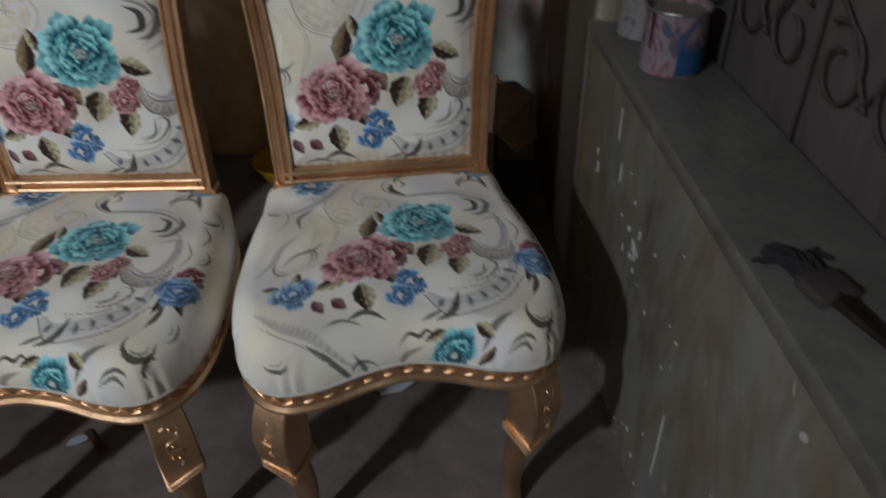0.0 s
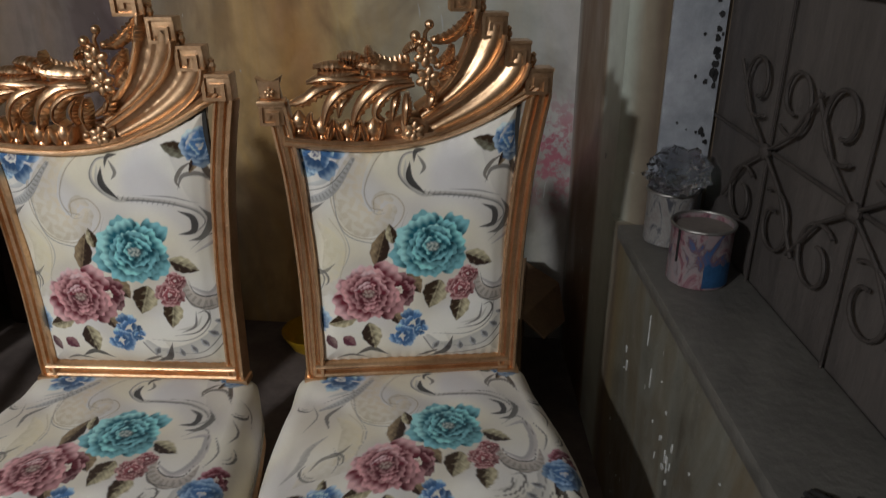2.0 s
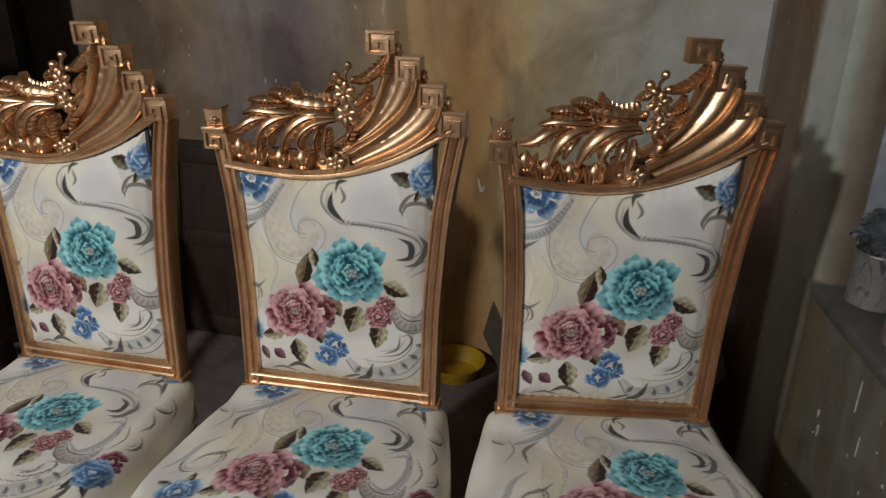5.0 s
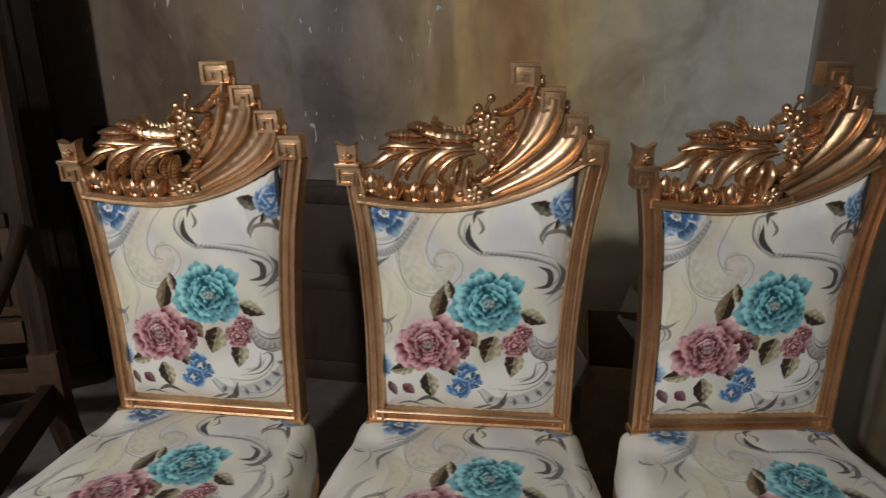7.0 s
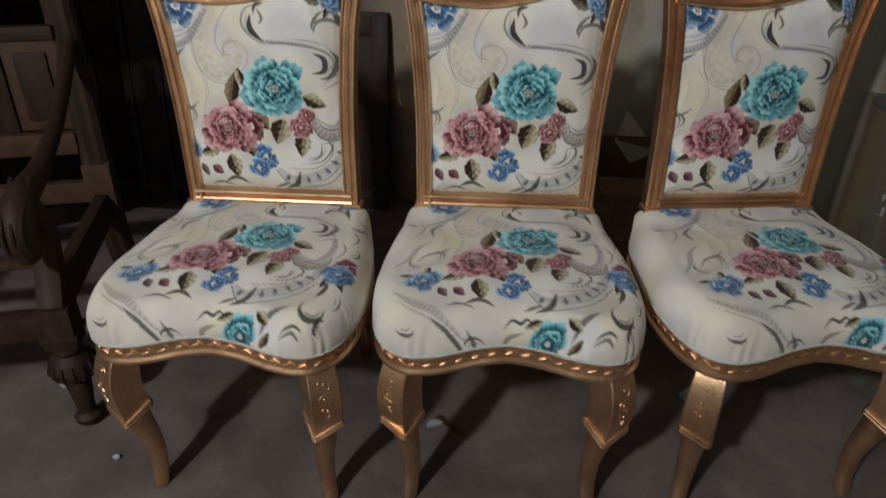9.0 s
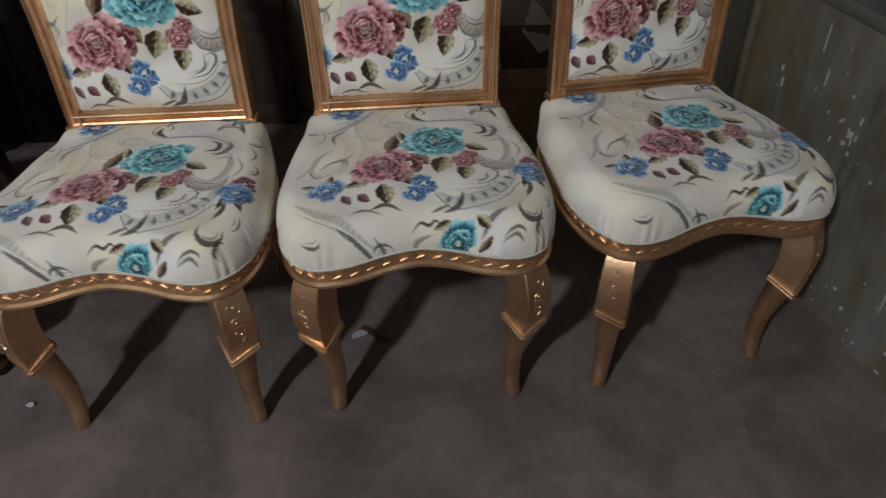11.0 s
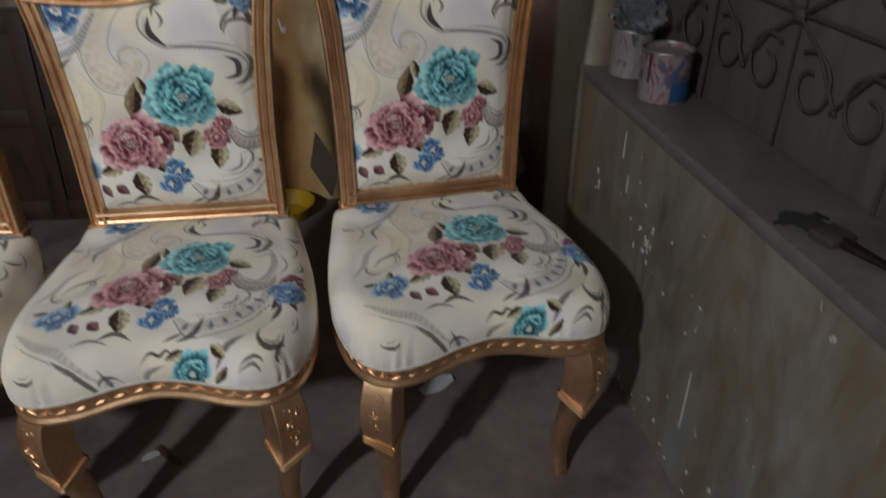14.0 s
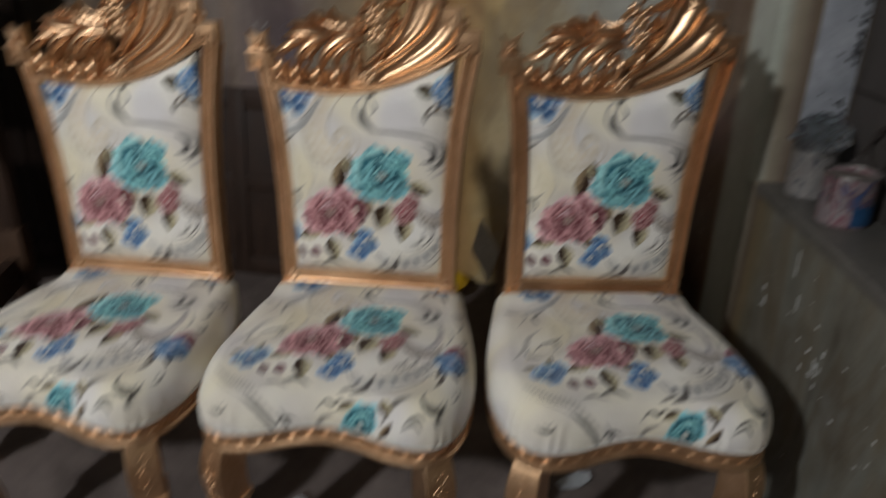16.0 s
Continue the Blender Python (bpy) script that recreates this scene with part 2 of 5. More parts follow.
def lathe(bm, profile, n=20, m=None):
    """Revolves (radius, z) rows about z."""
    rows = []
    for r, z in profile:
        rows.append([bm.verts.new(Vector((r * math.cos(2 * math.pi * k / n), r * math.sin(2 * math.pi * k / n), z))) for k in range(n)])
    for a, b in zip(rows, rows[1:]):
        for k in range(n):
            bm.faces.new((a[k], a[(k + 1) % n], b[(k + 1) % n], b[k]))
    bm.faces.new(rows[0][::-1])
    bm.faces.new(rows[-1])
    if m:
        bmesh.ops.transform(bm, matrix=m, verts=[v for row in rows for v in row])
    return bm


def slab(bm, outline, y0, y1, bevel=0.0):
    """A plate with an (x, z) outline from y0 to y1."""
    a = [bm.verts.new((x, y0, z)) for x, z in outline]
    b = [bm.verts.new((x, y1, z)) for x, z in outline]
    n = len(a)
    fs = [bm.faces.new(a), bm.faces.new(b[::-1])] + [bm.faces.new((a[i], a[(i + 1) % n], b[(i + 1) % n], b[i])) for i in range(n)]
    if bevel:
        bmesh.ops.bevel(bm, geom=list(fs[0].edges), offset=bevel, segments=1, affect="EDGES")
    return bm


# ---- the room ----
floor = part("floor", tbox((-3.4, FLOOR_Y0, -0.12), (2.2, BACK_Y + 0.2, 0.0)), CONCRETE, smooth=False)
tagged(floor, "worn grey-brown cement floor with dust and scraps", "floor", kind="structure")
w = part("wall_north", tbox((-3.4, BACK_Y, 0.0), (2.2, BACK_Y + 0.2, ROOM_H)), WALL_BACK, smooth=False)
tagged(w, "old plaster wall smeared with ochre, violet and grey paint overspray", "wall", kind="structure")
# the side wall stands at a slight angle; a window opening over a deep ledge
SIDE = pose(0.988, 0, 0, 0, 0, math.degrees(math.atan(0.135)))
W0, W1, LEDGE, TOP = -2.3, 0.43, 0.688, 2.05
bm = bmesh.new()
box(bm, (0, FLOOR_Y0, 0), (0.3, W1, LEDGE), bevel=0.0)
box(bm, (0, W1, 0), (0.3, BACK_Y + 0.15, LEDGE))
# above the ledge the wall is splayed towards the window
corner = [(0.0, BACK_Y + 0.15), (0.0, W1 + 0.09), (0.022, W1 + 0.05), (0.060, W1), (0.3, W1), (0.3, BACK_Y + 0.15)]
low, high = ([bm.verts.new((x, y, z)) for x, y in corner] for z in (LEDGE, ROOM_H))
bm.faces.new(low)
bm.faces.new(high[::-1])
for i in range(6):
    bm.faces.new((low[i], low[(i + 1) % 6], high[(i + 1) % 6], high[i]))
box(bm, (0, FLOOR_Y0, LEDGE), (0.3, W0, ROOM_H))
box(bm, (0, W0, TOP), (0.3, W1, ROOM_H))
w = part("wall_east", bm, WALL_SIDE, smooth=False, at=SIDE)
tagged(w, "grimy cement-plastered wall with drips and pale splashes", "wall", kind="structure")
# unseen walls and ceiling, added to close the room and bounce fill light
w = part("wall_west", tbox((-3.5, FLOOR_Y0, 0), (-3.4, BACK_Y + 0.2, ROOM_H)), ROOM, smooth=False)
tagged(w, "unseen plain plastered side wall, added to bounce light", "wall", kind="structure")
w = part("wall_south", tbox((-3.5, FLOOR_Y0 - 0.1, 0), (2.2, FLOOR_Y0, ROOM_H)), ROOM, smooth=False)
tagged(w, "unseen plain plastered wall behind the camera, added to bounce light", "wall", kind="structure")
w = part("ceiling", tbox((-3.5, FLOOR_Y0, ROOM_H), (2.2, BACK_Y + 0.2, ROOM_H + 0.1)), CEIL, smooth=False)
tagged(w, "unseen plain plastered ceiling, added to bounce light", "ceiling", kind="structure")


# ---- the floral print, in millimetres of cloth (u across, v up) ----
def smooth01(x):
    x = np.clip(x, 0, 1)
    return x * x * (3 - 2 * x)


def wobble(u, v, s, k=0.0):
    """A cheap smooth noise in -1..1, at about s waves a millimetre."""
    return (np.sin(u * s * 6.3 + 1.7 * np.sin(v * s * 4.1 + k) + k) + np.sin(v * s * 5.6 + 1.3 * np.sin(u * s * 4.9 + 2.1 * k) + 2.3 * k)) / 2


class Cloth:
    def __init__(self, u, v):
        self.u, self.v = u, v
        self.c = np.empty((len(u), 3))
        self.c[:] = (0.87, 0.84, 0.775)
        tint = smooth01(0.5 + 0.6 * wobble(u, v, 0.0045, 1.0))[:, None]
        self.c = self.c * (1 - 0.16 * tint * np.array([0.4, 0.65, 1.4]))
        cloud = smooth01(0.45 + 0.8 * wobble(u, v, 0.0062, 4.0))[:, None]
        self.c = self.c * (1 - 0.12 * cloud * np.array([1.2, 1.2, 0.7]))

    def near(self, x, y, r):
        return np.nonzero((abs(self.u - x) < r) & (abs(self.v - y) < r))[0]

    def lay(self, i, a, col):
        a = np.clip(a, 0, 1)[:, None]
        self.c[i] = self.c[i] * (1 - a) + np.asarray(col) * a

    def petal(self, x, y, ang, length, width, dark, light, seed):
        i = self.near(x, y, length * 1.4 + 3)
        du, dv = self.u[i] - x, self.v[i] - y
        ca, sa = math.cos(ang), math.sin(ang)
        p, q = (du * ca + dv * sa) / length, (-du * sa + dv * ca) / width
        edge = 1 + 0.14 * np.sin(q * 8 + seed) + 0.11 * np.sin(q * 19 + 2 * seed)
        r = np.hypot((p - 0.5) / 0.5 / edge, q / 0.5 / (0.55 + 0.6 * np.clip(p, 0, 1)))
        a = smooth01((1.03 - r) / 0.10)
        rib = 0.5 + 0.5 * np.sin(q * 26 + seed + 2 * p)
        k = np.clip(1.1 * smooth01((p - 0.46) / 0.5) ** 1.3 + 0.4 * (rib - 0.5) * p, 0, 1)[:, None]
        self.lay(i, a, np.asarray(dark) * (1 - k) + np.asarray(light) * k)

    def bloom(self, x, y, r, dark, light, heart, seed, layers=((1.0, 9), (0.84, 8), (0.68, 7), (0.52, 6), (0.38, 5), (0.25, 4)), squash=0.93, wide=1.25):
        rnd = random.Random(seed)
        for n, (s, count) in enumerate(layers):
            for k in rnd.sample(range(count), count):
                a = 2 * math.pi * (k + 0.5 * n + rnd.uniform(-0.3, 0.3)) / count
                tip = r * s * (rnd.uniform(0.80, 1.16) if n == 0 else rnd.uniform(0.88, 1.1))
                base = tip * (0.30 if s > 0.35 else 0.0)
                f = rnd.uniform(0.55, 1.25) * (1.1 - 0.25 * math.sin(a + 2.4))
                self.petal(x + base * math.cos(a), y + base * math.sin(a) * squash, a + rnd.uniform(-0.25, 0.25), tip - base, 6.28 * tip / count * wide * rnd.uniform(0.8, 1.15), [c * f for c in dark], [min(c * f, 0.8) for c in light], rnd.uniform(0, 6))
        i = self.near(x, y, r * 0.3)
        d = np.hypot(self.u[i] - x, (self.v[i] - y) * 1.3) / (r * 0.19)
        speck = smooth01(0.5 + 1.2 * wobble(self.u[i], self.v[i], 0.12, seed))
        self.lay(i, smooth01((1.1 - d) * 2.5) * (0.25 + 0.6 * speck), heart)

    def leaf(self, x, y, deg, length, width, dark, light):
        i = self.near(x, y, length)
        a = radians(deg)
        du, dv = self.u[i] - x, self.v[i] - y
        p, q = (du * math.cos(a) + dv * math.sin(a)) / length + 0.5, (-du * math.sin(a) + dv * math.cos(a)) / width * 2
        half = np.where((p > 0) & (p < 1), np.sin(math.pi * np.clip(p, 0, 1) ** 0.8) * (1 + 0.05 * np.sin(p * 26)), 0)
        a = smooth01((half - abs(q)) / 0.14)
        vein = smooth01(1 - abs(q) / 0.12) * 0.6 + smooth01(np.sin(p * 30 - abs(q) * 7) * 1.4 - 0.5) * 0.4
        side = smooth01(0.5 + q * 0.9)
        k = np.clip(0.75 * side ** 1.5 + 0.45 * vein - 0.16 + 0.18 * wobble(self.u[i], self.v[i], 0.07, x * 0.1), 0, 1)[:, None]
        self.lay(i, a, np.asarray(dark) * (1 - k) + np.asarray(light) * k)

    def hook(self, x, y, r, start, turn, width, tone):
        """A C-shaped tapered flourish with a thin paler line inside it."""
        arc = [radians(start + turn * k / 5) for k in range(6)]
        self.stroke([(x + r * math.cos(a), y + r * math.sin(a)) for a in arc], width, gray(tone), 0.9)
        self.stroke([(x + 0.62 * r * math.cos(a), y + 0.62 * r * math.sin(a)) for a in arc[1:]], width * 0.5, gray(0.28), 0.75)

    def stroke(self, pts, width, col, alpha=0.8, taper=True, beads=None, inner=None, ends=0.05, lace=False):
        width, col = width * 0.8, [q * (0.7 if max(col) < 0.39 else 1.0) * w for q, w in zip(col, (1.05, 1.0, 0.91))]
        path = curve_pts([(x, y, 0) for x, y in pts], 14 * len(pts))
        px, py = np.array([p.x for p in path]), np.array([p.y for p in path])
        i = np.nonzero((self.u > px.min() - width) & (self.u < px.max() + width) & (self.v > py.min() - width) & (self.v < py.max() + width))[0]
        if not len(i):
            return
        best, at, sgn = np.full(len(i), 1e9), np.zeros(len(i)), np.zeros(len(i))
        n = len(path) - 1
        for k in range(n):
            ex, ey = px[k + 1] - px[k], py[k + 1] - py[k]
            L2 = ex * ex + ey * ey + 1e-9
            t = np.clip(((self.u[i] - px[k]) * ex + (self.v[i] - py[k]) * ey) / L2, 0, 1)
            dx, dy = self.u[i] - px[k] - t * ex, self.v[i] - py[k] - t * ey
            d = np.hypot(dx, dy)
            m = d < best
            best[m], at[m], sgn[m] = d[m], ((k + t) / n)[m], np.sign(ex * dy - ey * dx)[m]
        w = width / 2 * ((np.sin(math.pi * np.clip(at, 0, 1)) ** 1.1) * (1 - ends) + ends if taper else 1)
        a = smooth01((w - best) / 1.2 + 0.5) * alpha
        shade = np.clip(0.55 + 0.45 * sgn * best / np.maximum(w, 0.5), 0, 1)
        c = np.asarray(col)[None] * (0.75 + 0.5 * shade[:, None])
        if inner is not None:
            k = smooth01((w * 0.1 - sgn * best) / 1.5)[:, None]
            c = c * (1 - k) + np.asarray(inner) * k
        if beads:
            k = (np.sin(at * n * math.hypot(px[1] - px[0], py[1] - py[0]) / beads * 6.28) > 0.2) & (best < w * 0.6)
            c[k] = c[k] * 0.6
        if lace:
            a = a * (0.55 + 0.45 * smooth01(0.5 + 1.4 * wobble(self.u[i] + 0.4 * self.v[i], self.v[i] - 0.3 * self.u[i], 0.05, 1.3))) * (0.75 + 0.25 * smooth01(0.5 + wobble(self.u[i], self.v[i], 0.23, 4.0)))
        self.lay(i, a, c)


TEAL_D, TEAL_L = (0.004, 0.075, 0.105), (0.28, 0.66, 0.73)
RED_D, RED_L = (0.115, 0.012, 0.022), (0.70, 0.36, 0.37)
BLUE_D, BLUE_L = (0.055, 0.14, 0.31), (0.45, 0.60, 0.78)
OLIVE_D, OLIVE_L = (0.04, 0.02, 0.008), (0.80, 0.72, 0.47)
BROWN_D, BROWN_L = (0.035, 0.017, 0.010), (0.46, 0.34, 0.20)
INK, LILAC = (0.04, 0.04, 0.045), (0.40, 0.38, 0.42)


def print_colours(u, v):
    c = Cloth(u, v)
    # straw-coloured lace paisleys with a fine dark outline
    c.stroke([(-62, 425), (-98, 380), (-112, 330), (-92, 284), (-56, 284), (-38, 304)], 66, (0.62, 0.545, 0.40), 0.72, ends=0.45, lace=True)
    c.stroke([(-36, 322), (-50, 330), (-62, 318), (-60, 304)], 24, (0.60, 0.53, 0.39), 0.6, ends=0.4, lace=True)
    for pts in ([(-104, 425), (-134, 372), (-140, 320), (-118, 268), (-70, 252), (-28, 276), (-14, 308), (-34, 332), (-64, 326), (-66, 302)], [(-30, 420), (-64, 386), (-82, 342), (-74, 312), (-52, 304)]):
        c.stroke(pts, 2.8, (0.46, 0.39, 0.27), 0.7, taper=False, beads=4)
    c.stroke([(-168, 285), (-140, 240), (-146, 190), (-170, 160)], 50, (0.66, 0.62, 0.46), 0.6, lace=True)
    c.stroke([(-145, 290), (-118, 240), (-132, 170)], 2.5, (0.55, 0.5, 0.36), 0.5, taper=False, beads=5)
    c.stroke([(-235, 120), (-200, 150), (-150, 160), (-120, 130)], 60, (0.60, 0.56, 0.46), 0.5, lace=True)
    c.stroke([(60, 60), (110, 20), (170, 30), (210, 70)], 70, (0.58, 0.56, 0.52), 0.35)
    c.stroke([(120, 420), (170, 350), (190, 280)], 70, (0.60, 0.58, 0.62), 0.3)
    # grey scrolls
    c.stroke([(182, 124), (176, 83), (142, 46), (98, 27), (53, 26), (28, 50)], 46, (0.52, 0.53, 0.55), 0.7, ends=0.3)
    for k, (x, y, deg) in enumerate(((44, 32, 60), (66, 26, 75), (90, 28, 95), (114, 36, 115), (136, 50, 130), (154, 68, 142), (168, 90, 155))):
        c.leaf(x, y, deg, 24, 13, (0.22, 0.22, 0.23), (0.62, 0.62, 0.62))
        c.leaf(x, y, deg, 13, 6, (0.12, 0.11, 0.11), (0.3, 0.3, 0.3))
    c.stroke([(20, 50), (50, 8), (100, 8), (150, 26), (192, 76)], 3.5, (0.24, 0.24, 0.25), 0.8, taper=False, beads=5)
    c.stroke([(84, 66), (126, 73), (150, 99), (146, 116), (130, 112)], 5, (0.10, 0.09, 0.09), 0.9)
    c.stroke([(90, 78), (124, 86), (140, 108)], 9, (0.5, 0.5, 0.48), 0.7)
    c.stroke([(144, 234), (182, 246), (186, 190), (160, 150), (121, 172)], 19, LILAC, 0.65, inner=(0.28, 0.26, 0.28))
    c.stroke([(118, 186), (124, 150), (152, 130), (184, 140), (194, 176)], 30, (0.43, 0.39, 0.37), 0.85, ends=0.12, beads=11)
    c.stroke([(124, 182), (132, 156), (154, 144), (178, 150), (186, 178)], 4, (0.10, 0.09, 0.09), 0.9)
    c.stroke([(112, 182), (118, 142), (152, 118), (190, 128)], 3, (0.2, 0.18, 0.17), 0.85)
    c.stroke([(17, 404), (-13, 397), (-20, 365), (13, 336), (70, 332), (117, 326), (154, 312), (167, 288), (147, 268)], 9, (0.42, 0.41, 0.41), 0.85, inner=(0.12, 0.12, 0.12), ends=0.35)
    c.stroke([(-10, 392), (-8, 362), (14, 336), (40, 328)], 17, (0.55, 0.55, 0.54), 0.8)
    c.stroke([(-3, 388), (-3, 358), (24, 332)], 15, INK, 0.95)
    c.stroke([(26, 408), (8, 404), (4, 386)], 9, INK, 0.9)
    for k in range(12):
        c.stroke([(24 + 9 * k, 340 - 1.0 * k), (18 + 9 * k, 330 - 1.0 * k)], 3, (0.25, 0.25, 0.25), 0.7)
    c.stroke([(10, 400), (22, 380), (14, 366)], 8, (0.16, 0.15, 0.14), 0.8)
    c.stroke([(124, 312), (147, 299), (146, 274), (120, 268)], 14, INK, 0.92)
    c.stroke([(160, 318), (174, 292), (160, 262), (136, 256)], 14, (0.16, 0.16, 0.16), 0.9)
    c.stroke([(-200, 312), (-144, 336), (-100, 392)], 20, (0.40, 0.42, 0.46), 0.85, ends=0.4, beads=7)
    c.stroke([(-190, 345), (-150, 358), (-120, 395)], 12, (0.45, 0.5, 0.56), 0.6)
    c.stroke([(-181, 250), (-184, 291), (-152, 320)], 11, (0.12, 0.12, 0.12), 0.8)
    c.stroke([(-146, 3), (-117, 14), (-83, 4)], 7, (0.14, 0.13, 0.13), 0.85)
    c.stroke([(7, 2), (49, 18)], 9, (0.14, 0.12, 0.11), 0.85)
    c.stroke([(97, 72), (124, 86), (130, 117)], 6, (0.15, 0.14, 0.14), 0.8)
    c.stroke([(129, 350), (141, 374), (171, 374), (193, 343)], 10, (0.16, 0.15, 0.15), 0.8)
    # the parts of the repeat that only the wider seat shows
    c.stroke([(-250, 44), (-208, 10), (-160, -14), (-112, -58)], 27, (0.50, 0.49, 0.48), 0.65, ends=0.2, beads=9)
    c.stroke([(-252, 26), (-212, -8), (-166, -34), (-124, -80)], 3, (0.3, 0.29, 0.28), 0.7)
    c.stroke([(-178, -22), (-146, -44), (-132, -76), (-150, -104)], 14, (0.07, 0.065, 0.06), 0.85)
    c.stroke([(-108, -34), (-98, -66), (-112, -100)], 12, (0.12, 0.11, 0.11), 0.85)
    c.stroke([(-258, 128), (-228, 168), (-213, 205), (-180, 234)], 18, (0.42, 0.42, 0.42), 0.7, beads=7)
    c.stroke([(-212, 150), (-190, 176), (-160, 186), (-138, 206)], 9, (0.2, 0.19, 0.18), 0.75)
    c.stroke([(-108, 14), (-78, 28), (-46, 10)], 13, (0.07, 0.07, 0.07), 0.9)
    c.stroke([(32, 0), (62, 14), (76, 50)], 16, (0.09, 0.08, 0.08), 0.9)
    c.stroke([(-34, -34), (-14, -14), (4, -20), (16, -12), (30, -24)], 8, (0.05, 0.05, 0.05), 0.95)
    c.stroke([(-30, -84), (-22, -50), (14, -36)], 14, (0.36, 0.34, 0.33), 0.85)
    c.stroke([(110, -56), (122, -22), (156, -2)], 15, (0.18, 0.17, 0.16), 0.9)
    c.leaf(124, -64, 70, 34, 22, BROWN_D, BROWN_L)
    c.stroke([(196, 30), (208, 54), (212, 84)], 13, BROWN_D, 0.9)
    c.hook(200, 0, 24, 150, 230, 14, 0.04)
    c.hook(222, 34, 26, -60, 100, 6, 0.16)
    c.hook(232, -30, 16, 90, 180, 10, 0.03)
    c.hook(-226, -30, 24, 200, 120, 8, 0.08)
    c.hook(-206, 150, 20, 120, 190, 6, 0.2)
    c.hook(-168, 172, 16, 300, 180, 6, 0.22)
    c.hook(176, -62, 22, 30, 150, 8, 0.1)
    c.hook(-96, -74, 24, 20, 150, 8, 0.12)
    c.hook(20, -84, 20, 200, 160, 8, 0.1)
    c.hook(214, 330, 20, 20, -150, 8, 0.1)
    c.hook(226, 210, 22, 60, -140, 7, 0.12)
    c.hook(-226, 330, 18, 160, 150, 6, 0.2)
    # fine outlines and dashes along the scrolls
    for pts, w, col in (
        ([(178, 150), (182, 90), (128, 28), (40, 34)], 3, 0.3), ([(150, 146), (150, 88), (108, 56), (36, 58)], 3, 0.34), ([(136, 240), (176, 262), (196, 200)], 3, 0.22),
        ([(112, 165), (128, 128), (176, 124)], 3, 0.16), ([(-120, 418), (-136, 345), (-118, 262), (-40, 246), (-8, 300)], 2.2, 0.38), ([(-52, 410), (-82, 340), (-66, 300), (-44, 300)], 2.0, 0.4),
        ([(-132, 285), (-112, 231), (-135, 176)], 2.0, 0.4), ([(-200, 330), (-140, 352), (-98, 400)], 2.5, 0.2), ([(66, 340), (118, 336), (160, 324)], 2.5, 0.2),         ([(-170, 200), (-160, 170), (-172, 140)], 3, 0.25), ([(196, 250), (214, 210), (200, 170)], 5, 0.2), ([(-230, 250), (-205, 290), (-214, 330)], 4, 0.25), 
        ([(210, 300), (232, 270), (224, 236)], 6, 0.12), ([(205, 360), (236, 344), (250, 310)], 5, 0.18), ([(150, -66), (176, -52), (200, -66)], 7, 0.12),
    ):
        c.stroke(pts, w, gray(col), 0.85)
    # leaves
    c.leaf(-57, 236, 75, 76, 36, BROWN_D, BROWN_L)
    c.leaf(-38, 262, 100, 40, 22, OLIVE_D, OLIVE_L)
    c.leaf(40, 141, -110, 64, 50, OLIVE_D, OLIVE_L)
    c.leaf(87, 111, -100, 62, 40, OLIVE_D, OLIVE_L)
    c.leaf(122, 209, -25, 58, 34, BROWN_D, OLIVE_L)
    c.leaf(-130, 90, 200, 62, 30, OLIVE_D, OLIVE_L)
    c.leaf(-76, 56, -80, 62, 40, BROWN_D, OLIVE_L)
    c.leaf(-30, 95, -60, 40, 24, BROWN_D, BROWN_L)
    c.leaf(3, 165, -60, 50, 34, BROWN_D, BROWN_L)
    c.leaf(131, 420, 165, 54, 30, OLIVE_D, (0.3, 0.3, 0.22))
    c.stroke([(172, 402), (178, 380), (190, 352)], 12, (0.10, 0.07, 0.05), 0.9)
    c.stroke([(158, 398), (140, 386), (128, 366), (134, 352)], 9, (0.16, 0.14, 0.12), 0.85)
    c.leaf(160, 392, -120, 34, 14, BROWN_D, BROWN_L)
    c.leaf(-151, 42, -60, 34, 22, (0.1, 0.04, 0.05), (0.34, 0.24, 0.22))
    c.leaf(-118, 46, -40, 32, 24, (0.12, 0.03, 0.05), (0.36, 0.2, 0.2))
    c.leaf(-226, 94, 160, 40, 20, OLIVE_D, OLIVE_L)
    c.leaf(-186, 116, 80, 36, 18, OLIVE_D, OLIVE_L)
    c.leaf(205, 85, -110, 56, 20, BROWN_D, (0.2, 0.17, 0.13))
    c.leaf(232, 85, -60, 52, 20, BROWN_D, (0.2, 0.17, 0.13))
    c.leaf(110, -25, -40, 40, 20, OLIVE_D, OLIVE_L)
    c.leaf(30, -22, 200, 40, 18, OLIVE_D, OLIVE_L)
    # blooms
    c.bloom(-27, 152, 36, RED_D, (0.5, 0.27, 0.28), (0.5, 0.3, 0.28), 5, ((1.0, 7), (0.7, 6)))
    c.bloom(-80, 146, 64, RED_D, RED_L, (0.52, 0.42, 0.36), 3)
    c.bloom(36, 236, 68, TEAL_D, TEAL_L, (0.56, 0.58, 0.52), 7)
    for x, y, r, s in ((0, 84, 27, 11), (-21, 56, 25, 12), (14, 66, 14, 13)):
        c.bloom(x, y, r, BLUE_D, (0.32, 0.47, 0.66), (0.75, 0.74, 0.62), s, ((1.0, 6), (0.6, 5)), wide=0.85)
    for x, y, r in ((87, 152, 25), (101, 180, 18)):
        c.bloom(x, y, r, (0.22, 0.05, 0.06), (0.66, 0.38, 0.37), (0.66, 0.42, 0.40), int(r), ((1.0, 7), (0.72, 6), (0.45, 5)), wide=1.6)
    c.bloom(-163, 402, 42, BLUE_D, BLUE_L, (0.05, 0.08, 0.2), 21, ((1.0, 8), (0.65, 6)))
